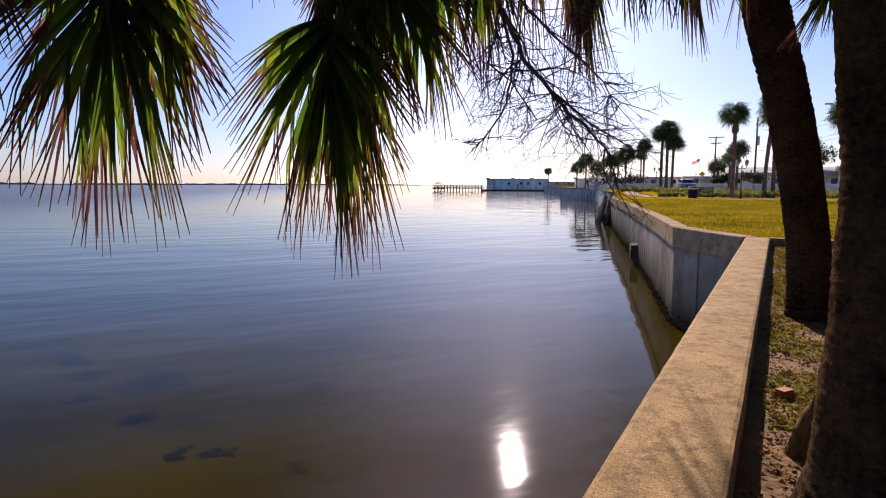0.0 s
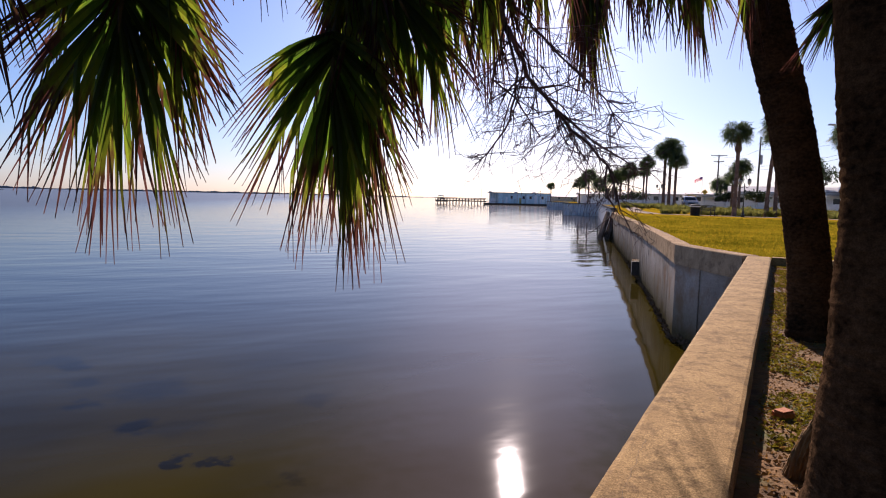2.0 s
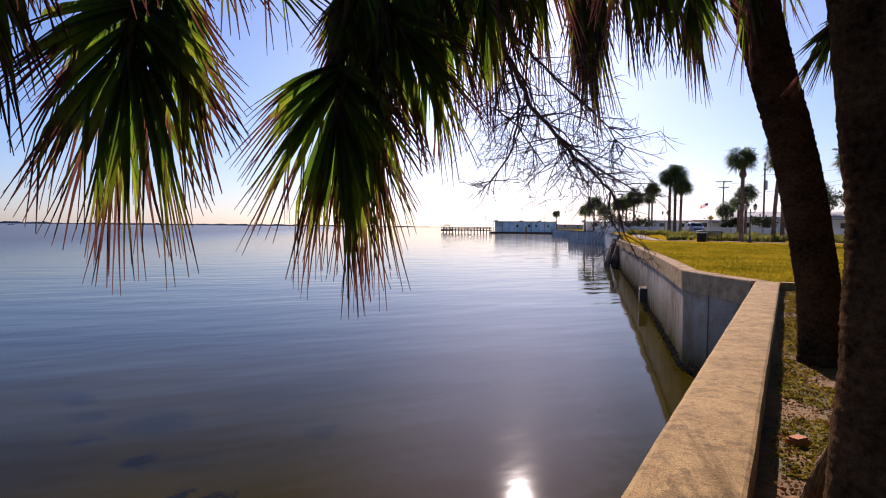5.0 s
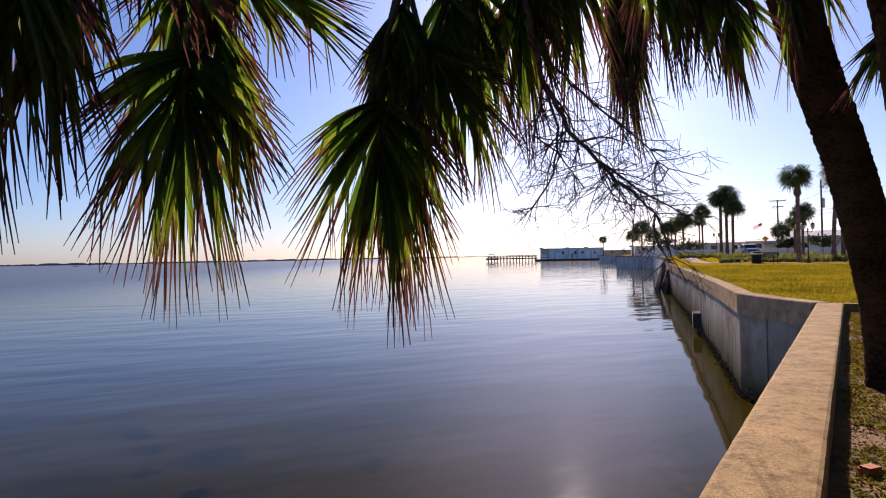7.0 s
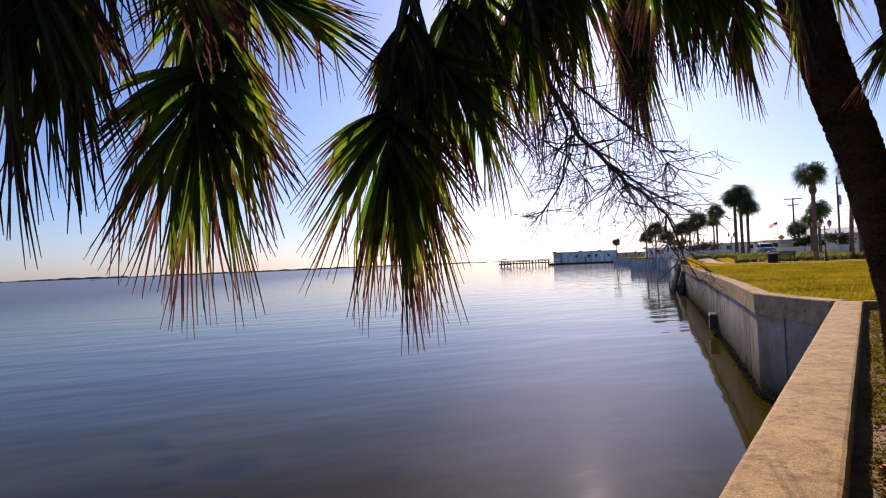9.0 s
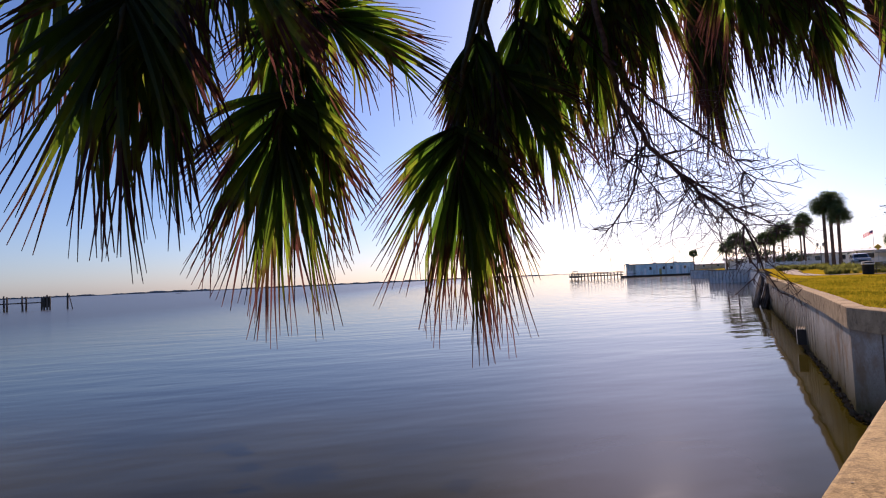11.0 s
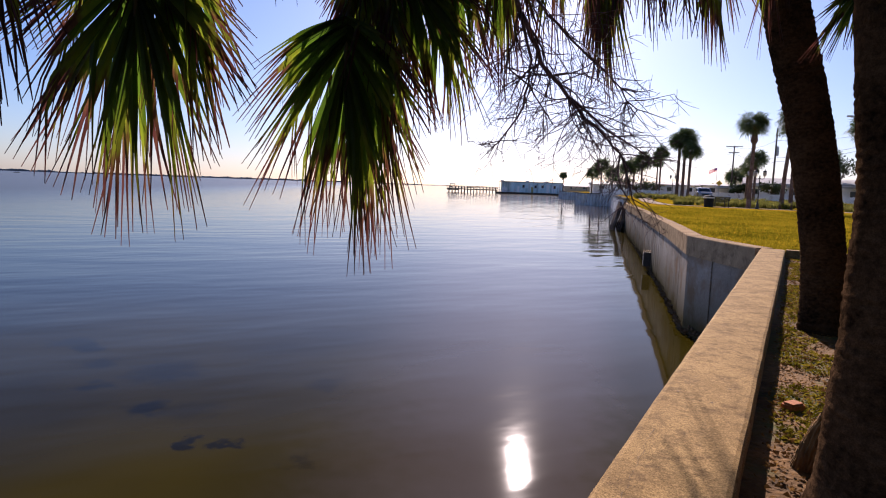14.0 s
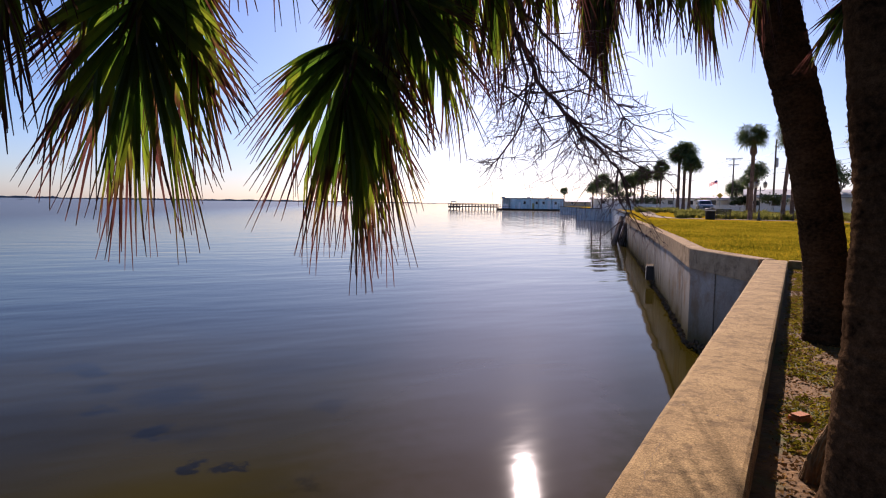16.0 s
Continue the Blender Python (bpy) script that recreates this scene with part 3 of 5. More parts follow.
def far_wall():
    """The seawall beyond the corner: a deep concrete cap beam over tall panels with dark joints, oysters at the waterline."""
    wall = tagged(new("wall_far"), "grey concrete panel seawall with deep cap beam and oyster crust", "seawall", kind="structure")
    for name, line in (("cap_beam", EDGE[:5]), ("cap_beam", EDGE[4:])):
        v, f = swept(line, [(0.0, -0.12), (0.0, CAP - 0.02), (0.02, CAP), (0.40, CAP), (0.40, -0.12)])
        part(name, mesh_of(name, v, f, BEAM), None, wall)
    # panels, each with its own edges
    P = [Vector(p) for p in EDGE]
    cuts = [(0.0, 1.70), (1.77, 3.16), (3.18, 4.86)]
    seg = [(P[i + 1] - P[i]).length for i in range(len(P) - 1)]
    total = sum(seg)

    def at(s):
        for i, L in enumerate(seg):
            if s <= L or i == len(seg) - 1:
                d = (P[i + 1] - P[i]).normalized()
                return P[i] + d * s, d
            s -= L
    s = 4.93
    while s < total - 1:
        w = (1.3 if s < 5 else 2.6) if s < 9 else 0.75
        cuts.append((s, min(s + w, total)))
        s += w + (0.05 if s < 9 else 0.14)
    for s0, s1 in cuts:
        rows = []
        for t in (s0, (s0 + s1) / 2, s1):
            p, d = at(t)
            nrm = Vector((d.y, -d.x))
            rows.append((p + nrm * 0.05, p + nrm * 0.22))
        vv = [(q.x, q.y, z) for z in (WATER - 0.5, -0.12) for r in rows for q in r]
        ff = [(0, 2, 8, 6), (2, 4, 10, 8), (1, 7, 9, 3), (3, 9, 11, 5), (0, 6, 7, 1), (4, 5, 11, 10), (6, 8, 9, 7), (8, 10, 11, 9)]
        part("panel", mesh_of("panel", vv, ff, PANEL), None, wall)
    # dark backing behind the joints
    v, f = swept(EDGE, [(0.12, WATER - 0.5), (0.12, -0.13), (0.3, -0.13), (0.3, WATER - 0.5)])
    part("backing", mesh_of("backing", v, f, JOINT), None, wall)
    # oysters: lumps crowded at the waterline
    ov, of = [], []
    s = 0.2
    while s < 46:
        p, d = at(s)
        nrm = Vector((-d.y, d.x))
        for _ in range(3 if s < 25 else 1):
            c = Vector((p.x + nrm.x * rnd.uniform(-0.08, 0.07), p.y + nrm.y * rnd.uniform(-0.08, 0.07), WATER + rnd.uniform(-0.05, 0.26) * rnd.random() ** 0.4))
            r, b = rnd.uniform(0.025, 0.07), len(ov)
            for q in ((1, 0, 0), (-1, 0, 0), (0, 1, 0), (0, -1, 0), (0, 0, 1), (0, 0, -1)):
                ov.append(c + Vector(q) * r * rnd.uniform(0.6, 1.5))
            of += [(b + a, b + c2, b + e) for a, c2, e in ((0, 2, 4), (2, 1, 4), (1, 3, 4), (3, 0, 4), (2, 0, 5), (1, 2, 5), (3, 1, 5), (0, 3, 5))]
        s += 0.09 + s * 0.004
    part("oysters", mesh_of("oysters", ov, of, OYSTER), None, tagged(wall))
    return wall


def outfall():
    ob = thing("drain_outfall", "dark square drain outfall box on the seawall face", "drain", (9.32, 28.45, -1.62), -13.5)
    part("body", boxes((-0.34, 0.25, -0.2, 0.2, -0.36, 0.30), bevel=0.02), IRON, ob)
    # pale bars stand in for bright highlights along the box top
    for i in range(4):
        part("bar", boxes((-0.32 + i * 0.09, -0.27 + i * 0.09, -0.16, 0.16, 0.28, 0.38), bevel=0.008), BEAM, ob)


def lawn_edge():
    """Low retaining wall that runs from the corner away from the water and holds the lawn."""
    ob = tagged(new("wall_lawn"), "low concrete retaining wall holding the lawn edge", "wall", kind="structure")
    vv = []
    for z in (-0.3, CAP - 0.005):
        for u, v in ((CAP_W + 0.005, 0.0), (60, 0.0), (60, 0.22), (CAP_W + 0.005, 0.22)):
            p = uv(u, v)
            vv.append((p.x, p.y, z))
    part("wall_body", mesh_of("wall_body", vv, [(3, 2, 1, 0), (4, 5, 6, 7), (0, 1, 5, 4), (1, 2, 6, 5), (2, 3, 7, 6), (3, 0, 4, 7)], CONCRETE), None, ob)


near_cap()
far_wall()
outfall()
lawn_edge()


def sheet_pile(a, b, top, name="sheet_pile_wall"):
    """Corrugated steel bulkhead from a to b with a concrete cap."""
    ob = tagged(new(name), "corrugated grey steel sheet-pile bulkhead with concrete cap", "bulkhead", kind="structure")
    a, b = Vector(a), Vector(b)
    d = (b - a).normalized()
    nrm = Vector((d.y, -d.x))
    L, v, i, s = (b - a).length, [], 0, 0.0
    steps = [(0.0, 0.0), (0.32, 0.0), (0.42, 0.28), (0.74, 0.28)]
    while s < L:
        for ds, o in steps:
            p = a + d * min(s + ds, L) + nrm * o
            v += [(p.x, p.y, WATER - 0.5), (p.x, p.y, top - 0.16)]
        s += 0.84
    part("sheeting", mesh_of("sheeting", v, [(2 * i, 2 * i + 2, 2 * i + 3, 2 * i + 1) for i in range(len(v) // 2 - 1)], STEEL), None, ob)
    vv = []
    for z in (top - 0.16, top):
        for s, o in ((-0.1, -0.1), (L + 0.1, -0.1), (L + 0.1, 0.5), (-0.1, 0.5)):
            p = a + d * s + nrm * o
            vv.append((p.x, p.y, z))
    part("cap", mesh_of("cap", vv, [(3, 2, 1, 0), (4, 5, 6, 7), (0, 1, 5, 4), (1, 2, 6, 5), (2, 3, 7, 6), (3, 0, 4, 7)], KERB), None, ob)


sheet_pile((17.2, 61.9), SHEET_A, 0.80)
sheet_pile(SHEET_A, SHEET_B, 0.80)
sheet_pile(SHEET_B, SHEET_C, 0.80)
sheet_pile(SHEET_C, SHEET_D, 0.80)
sheet_pile(SHEET_D, (64.0, 330.0), 0.80)


def leaning_boards():
    ob = thing("old_bulkhead", "dark leaning timber bulkhead boards at the water's edge", "bulkhead", (0, 0, 0))
    for i in range(18):
        p = Vector((15.4, 57.3)) + Vector((0.24, 0.97)) * (i // 2 * 0.75) + Vector((0.75, 0.2)) * (i % 2)
        me = tube("board", [(p.x - 0.55 + rnd.uniform(-0.1, 0.1), p.y, WATER - 0.4), (p.x + 0.35, p.y + 0.3, 0.25 + rnd.uniform(-0.2, 0.2))], [0.2, 0.17], TIMBER, 6, 0.1, rnd)
        part("board", me, None, ob)


leaning_boards()


# ---------------------------------------------------------------- near palms
def leaflet_mesh(start, way, sag, out, length, width, rnd, dead=0.0):
    """One folded blade of a fan leaf, split at its tip."""
    rings = 8
    verts, faces, along = [], [], []
    side = way.cross(out).normalized()
    kink = rnd.uniform(0.35, 0.7)
    snap = (Vector((0, 0, -1)) - way) * rnd.uniform(0.5, 0.95) if rnd.random() < 0.28 else Vector((0, 0, 0))
    bend_side = rnd.uniform(-0.09, 0.09)
    bend_out = rnd.uniform(-0.10, 0.16)
    for i in range(rings + 1):
        s = i / rings
        p = start + way * (length * s) + snap * (max(s - kink, 0) * length) + sag * (length * s * s) + out * (length * bend_out * s * s) + side * (length * bend_side * s * s)
        if s > 0.55:
            p += Vector((0, 0, -1)) * length * 0.10 * (s - 0.55)
        w = width * (0.46 + 0.62 * min(s / 0.40, 1)) * (1 - max(s - 0.48, 0) / 0.52 * 0.95) * 0.5
        gap = 0.0 if s < 0.68 else width * 0.55 * (s - 0.68) / 0.32
        fold = out * w * 0.55
        verts += [p - side * (w + gap) - fold, p - side * gap * 0.9, p + side * gap * 0.9, p + side * (w + gap) - fold]
        along += [s + dead] * 4
    for i in range(rings):
        a = 4 * i
        faces += [(a, a + 1, a + 5, a + 4), (a + 2, a + 3, a + 7, a + 6)]
    me = mesh_of("leaflet", verts, faces, LEAF, True)
    att = me.attributes.new("along", "FLOAT", "POINT")
    att.data.foreach_set("value", along)
    return me


def frond(tree, crown, hub, down, facing, length, spread, count, seed, width=0.036, dead=0.0, lift=0.5, arc=0.35):
    """A fan leaf hung from the crown: petiole, then blades that radiate from its end."""
    rnd = random.Random(seed)
    hub, down, facing, crown = Vector(hub), Vector(down).normalized(), Vector(facing).normalized(), Vector(crown)
    side = down.cross(facing).normalized()
    facing = side.cross(down).normalized()
    stem = bezier(crown, crown + (hub - crown) * 0.35 + Vector((0, 0, lift + 0.5)), hub - down * 0.75 + Vector((0, 0, 0.2)) - facing * 0.10, hub - facing * 0.05, 10)
    tip = hub + down * length * 0.28
    stem += [hub + (tip - hub) * 0.5, tip]
    leaf = part("frond", tube("frond", stem, [0.026 - 0.0012 * i for i in range(11)] + [0.010, 0.003], PETIOLE, 6), None, tree)
    for i in range(count):
        f = (i + 0.5) / count * 2 - 1
        f += rnd.uniform(-1.7, 1.7) / count + 0.05 * math.sin(f * 17 + seed)
        if rnd.random() < 0.06:
            continue
        f = min(max(f, -1.0), 1.0)
        a = radians(spread) * f
        way = down * math.cos(a) + side * math.sin(a)
        way = (way + facing * (rnd.uniform(-0.26, 0.26) + arc * f * f)).normalized()
        L = length * (1 - 0.46 * abs(f) ** 1.25) * rnd.uniform(0.74, 1.0) * 0.82
        start = hub + down * length * 0.24 * (1 - abs(f)) ** 1.3
        sag = Vector((0, 0, -1)) * (0.26 * abs(math.sin(a)) + rnd.uniform(0, 0.09))
        part("leaflet", leaflet_mesh(start, way, sag, facing, L, width * rnd.uniform(0.7, 1.15), rnd, dead + rnd.uniform(-0.05, 0.08)), None, leaf)
    return leaf


def trunk_mesh(line, radii, steps, seed, rough=0.05, rib=0.012):
    """A palm stem with ring scars and ragged edges."""
    rnd = random.Random(seed)
    pts, rad = [], []
    P = [Vector(p) for p in line]
    for i in range(steps + 1):
        s = i / steps * (len(P) - 1)
        k = min(int(s), len(P) - 2)
        t = s - k
        a, b, c, d = P[max(k - 1, 0)], P[k], P[k + 1], P[min(k + 2, len(P) - 1)]
        pts.append(0.5 * ((2 * b) + (c - a) * t + (2 * a - 5 * b + 4 * c - d) * t * t + (3 * b - a - 3 * c + d) * t ** 3))
        rad.append(radii[k] * (1 - t) + radii[k + 1] * t)
    verts, faces, sides = [], [], 72
    for i, (p, r) in enumerate(zip(pts, rad)):
        d = (pts[min(i + 1, steps)] - pts[max(i - 1, 0)]).normalized()
        u = d.cross(Vector((0, 1, 0))).normalized()
        w = u.cross(d)
        ring = rib * 2.2 * noise.noise((seed, 0.5, i * 0.83)) + rnd.uniform(-0.5, 0.5) * rib
        for k in range(sides):
            a = 2 * math.pi * k / sides
            q = Vector((math.cos(a), math.sin(a), 0))
            e = rough * r * noise.noise((q.x * 2.5, q.y * 2.5, p.z * 3.0)) + 0.5 * rough * r * noise.noise((q.x * 9, q.y * 9, p.z * 34))
            verts.append(p + (u * q.x + w * q.y) * (r + e + ring * (0.6 + 0.8 * noise.noise((q.x * 3, q.y * 3, i * 0.7)))))
    for i in range(steps):
        for k in range(sides):
            a, b = i * sides + k, i * sides + (k + 1) % sides
            faces.append((a, b, b + sides, a + sides))
    faces.append(tuple(steps * sides + k for k in range(sides)))
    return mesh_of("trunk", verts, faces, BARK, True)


# the palm beside the camera
palm_a = thing("palm_tree", "cabbage palm with thick dark rough trunk and drooping fan fronds", "palm tree", (0, 0, 0))
part("trunk", trunk_mesh([(1.60, 2.02, -0.05), (1.57, 2.0, 0.2), (1.555, 1.98, 0.5), (1.555, 1.97, 1.0), (1.565, 2.00, 1.55), (1.56, 2.05, 2.1), (1.53, 2.12, 3.0), (1.50, 2.2, 4.0)], [0.46, 0.350, 0.278, 0.250, 0.236, 0.258, 0.30, 0.27], 400, 3, 0.026, 0.0036), None, palm_a)
CROWN_A = (1.48, 2.25, 3.95)
# the leaning palm farther along the wall
palm_b = thing("palm_tree", "cabbage palm leaning toward the water, dark ringed trunk", "palm tree", (0, 0, 0))
part("trunk", trunk_mesh([(3.50, 5.64, -0.05), (3.50, 5.66, 0.15), (3.50, 5.72, 0.69), (3.45, 5.72, 1.12), (3.22, 5.71, 2.17), (2.88, 5.64, 3.15), (2.55, 5.55, 4.2), (2.2, 5.4, 5.1)], [0.215, 0.205, 0.190, 0.186, 0.188, 0.193, 0.20, 0.20], 400, 7, 0.026, 0.0075), None, palm_b)
CROWN_B = (2.17, 5.4, 5.15)

BACK = (0, -1, 0.1)
#       tree    crown    hub                   down              facing            length spread count
FRONDS = [
    (palm_a, CROWN_A, (-1.19, 1.56, 2.35), (-0.05, 0.0, -1), (0.4, -0.9, 0.1), 0.66, 44, 22, 0.00),
    (palm_a, CROWN_A, (-1.26, 1.46, 2.46), (-0.16, -0.05, -1), (0.5, -0.8, 0.1), 0.90, 64, 36, 0.00),
    (palm_a, CROWN_A, (-1.32, 1.60, 2.62), (-0.05, -0.05, -1), (0.3, -0.9, 0.1), 0.82, 50, 26, 0.00),
    (palm_a, CROWN_A, (-1.10, 1.70, 2.70), (0.55, 0.0, -0.8), (0.3, -0.9, 0.1), 0.80, 40, 20, 0.01),
    (palm_a, CROWN_A, (-1.30, 1.75, 2.92), (-0.05, 0.0, -1), (0.3, -0.9, 0.1), 0.86, 66, 32, 0.00),
    (palm_a, CROWN_A, (-1.18, 2.25, 2.64), (-0.05, 0.0, -1), (0.2, -0.9, 0.1), 0.56, 82, 30, 0.0),
    (palm_a, CROWN_A, (-1.05, 2.30, 2.84), (0.05, 0.0, -1), (0.1, -0.9, 0.1), 0.60, 70, 26, 0.0),
    (palm_a, CROWN_A, (-0.98, 2.05, 2.95), (-0.10, 0.0, -1), (0.2, -0.9, 0.1), 0.66, 52, 26, 0.00),
    (palm_a, CROWN_A, (-1.52, 1.50, 2.75), (-0.30, 0.0, -1), (0.5, -0.9, 0.1), 0.80, 60, 30, 0.00),
    (palm_a, CROWN_A, (-1.42, 1.78, 2.80), (-0.20, 0.0, -1), (0.3, -0.9, 0.1), 0.74, 56, 30, 0.00),
    (palm_a, CROWN_A, (-1.12, 2.14, 2.27), (-0.08, 0.0, -1), (0.4, -0.9, 0.1), 0.96, 76, 46, 0.00),
    (palm_a, CROWN_A, (-1.14, 2.26, 2.36), (-0.40, 0.1, -1), (0.1, -1, 0.2), 0.93, 46, 28, 0.01),
    (palm_a, CROWN_A, (-1.06, 2.22, 2.44), (0.16, 0.1, -1), (0.1, -1, 0.2), 0.84, 40, 24, 0.01),
    (palm_a, CROWN_A, (-0.96, 2.10, 2.58), (0.88, 0.10, -0.45), (0.2, -0.9, 0.3), 0.68, 50, 30, 0.00),
    (palm_a, CROWN_A, (-0.50, 2.66, 2.20), (-0.02, 0.0, -1), (0.15, -1, 0.1), 1.02, 70, 48, 0.00),
    (palm_a, CROWN_A, (-0.42, 2.78, 2.42), (0.02, 0.0, -1), (-0.1, -1, 0.15), 1.30, 34, 34, 0.02),
    (palm_a, CROWN_A, (-0.40, 2.74, 2.66), (-0.03, 0.0, -1), (-0.1, -1, 0.15), 0.80, 40, 30, 0.00),
    (palm_a, CROWN_A, (-0.30, 2.73, 2.48), (0.50, 0.0, -0.85), (0.0, -1, 0.3), 0.86, 50, 32, 0.01),
    (palm_a, CROWN_A, (-0.46, 2.74, 2.56), (-0.22, 0.0, -1), (0.3, -1, 0.2), 0.52, 30, 16, 0.00),
    (palm_a, CROWN_A, (-0.10, 2.95, 3.08), (0.05, 0.0, -1), (0, -1, 0.2), 0.62, 70, 28, 0.02),
    (palm_a, CROWN_A, (0.22, 3.05, 3.14), (0.0, 0.0, -1), (0, -1, 0.2), 0.62, 70, 28, 0.02),
    (palm_a, CROWN_A, (-0.22, 2.90, 2.78), (0.10, 0.0, -1), (0, -1, 0.2), 0.90, 40, 30, 0.02),
    (palm_a, CROWN_A, (-0.07, 2.96, 2.84), (0.05, 0.0, -1), (0, -1, 0.2), 0.98, 42, 32, 0.03),
    (palm_a, CROWN_A, (0.16, 3.05, 2.90), (0.02, 0.0, -1), (0.2, -1, 0.2), 0.92, 42, 30, 0.04),
    (palm_a, CROWN_A, (0.34, 3.15, 3.12), (0.02, 0.0, -1), (0.2, -1, 0.2), 0.80, 42, 26, 0.04),
    (palm_b, CROWN_B, (1.42, 7.0, 4.92), (0.10, 0.0, -1), (-0.1, -1, 0.2), 2.35, 17, 46, 0.0),
    (palm_b, CROWN_B, (1.66, 7.1, 4.95), (-0.06, 0.0, -1), (0.3, -1, 0.1), 2.1, 20, 24, 0.0),
    (palm_a, CROWN_A, (0.46, 3.22, 3.14), (-0.05, 0.0, -1), (0.1, -1, 0.1), 0.96, 40, 28, 0.05),
    (palm_a, CROWN_A, (0.87, 3.29, 3.16), (0.18, 0.0, -1), (-0.1, -1, 0.2), 0.90, 44, 30, 0.04),
    (palm_a, CROWN_A, (1.10, 3.35, 3.19), (0.10, 0.0, -1), (0.1, -1, 0.2), 0.84, 46, 30, 0.03),
    (palm_a, CROWN_A, (1.25, 3.30, 3.30), (0.20, 0.0, -1), (0.1, -1, 0.2), 0.70, 56, 30, 0.03),
    (palm_a, CROWN_A, (1.36, 3.53, 2.98), (0.10, 0.0, -1), (0.1, -1, 0.1), 0.74, 50, 28, 0.02),
    (palm_b, CROWN_B, (2.56, 5.37, 3.85), (0.05, 0.0, -1), (0.3, -1, 0.1), 1.05, 32, 22, 0.10),
    (palm_b, CROWN_B, (2.95, 5.70, 4.15), (0.20, 0.0, -1), (0.3, -1, 0.1), 1.0, 34, 20, 0.08),
    (palm_b, CROWN_B, (2.75, 4.30, 3.00), (-0.55, 0.0, -0.8), (0.3, -1, 0.1), 0.66, 50, 24, 0.05),
]
for i, (tree, crown, hub, down, facing, length, spr, count, dead) in enumerate(FRONDS):
    frond(tree, crown, hub, down, facing, length, spr, int(count * 1.3), 99 + i, 0.030 if length < 1.5 else 0.075, dead)

# rest of both crowns behind and above, unseen, added to block sky light
rnd = random.Random(77)
for tree, crown, n, first in ((palm_a, CROWN_A, 34, 150.0), (palm_b, CROWN_B, 18, 0.0)):
    for i in range(n):
        a = radians(first + (230.0 if tree is palm_a else 360.0) * i / n + rnd.uniform(-6, 6))
        out = Vector((math.cos(a), math.sin(a), 0))
        reach = rnd.uniform(0.9, 1.9)
        hub = Vector(crown) + out * reach + Vector((0, 0, rnd.uniform(-0.1, 1.0)))
        frond(tree, crown, hub, out * 0.75 + Vector((0, 0, -0.6)), (-out.x * 0.5, -out.y * 0.5, -1), 1.15, 84, 30, 300 + i + (50 if tree is palm_b else 0), 0.055, 0.0)


def stump():
    """A rough leaning stem beside the trunk's foot."""
    line = [(1.60, 2.74, 0.0), (1.61, 2.72, 0.13), (1.65, 2.68, 0.35), (1.72, 2.65, 0.55), (1.82, 2.62, 0.75)]
    v, f, rings, sides = [], [], 110, 72
    for i in range(rings):
        s = i / (rings - 1) * 4
        k = min(int(s), 3)
        c = Vector(line[k]).lerp(Vector(line[k + 1]), s - k)
        z = s * 0.19
        for q in range(sides):
            a = 2 * math.pi * q / sides
            turn = a + z * 0.5 + 0.5 * noise.noise((math.cos(a) * 1.3, math.sin(a) * 1.3, z * 5))
            ridge = 1 - abs(math.sin(turn * 7.5)) ** 0.7
            lump = noise.noise((math.cos(a) * 1.2, math.sin(a) * 1.2, z * 6 + 3))
            chip = noise.noise((math.cos(a) * 5, math.sin(a) * 5, z * 28))
            rr = 0.064 - 0.006 * s - 0.017 * ridge + 0.014 * lump + 0.006 * chip
            v.append((c.x + rr * math.cos(a), c.y + rr * math.sin(a), c.z))
    for i in range(rings - 1):
        for q in range(sides):
            p, w = i * sides + q, i * sides + (q + 1) % sides
            f.append((p, w, w + sides, p + sides))
    f.append(tuple(range((rings - 1) * sides, rings * sides)))
    ob = new("stump", mesh_of("stump", v, f, ROOT, True))
    tagged(ob, "leaning rough-barked stump lit by sun beside the palm", "stump")


stump()
ob = thing("brick", "broken orange brick lying on soil by the wall", "brick", (2.02, 3.48, 0.245), 25)
part("body", boxes((-0.055, 0.06, -0.045, 0.04, 0.0, 0.055), bevel=0.012), BRICK, ob)


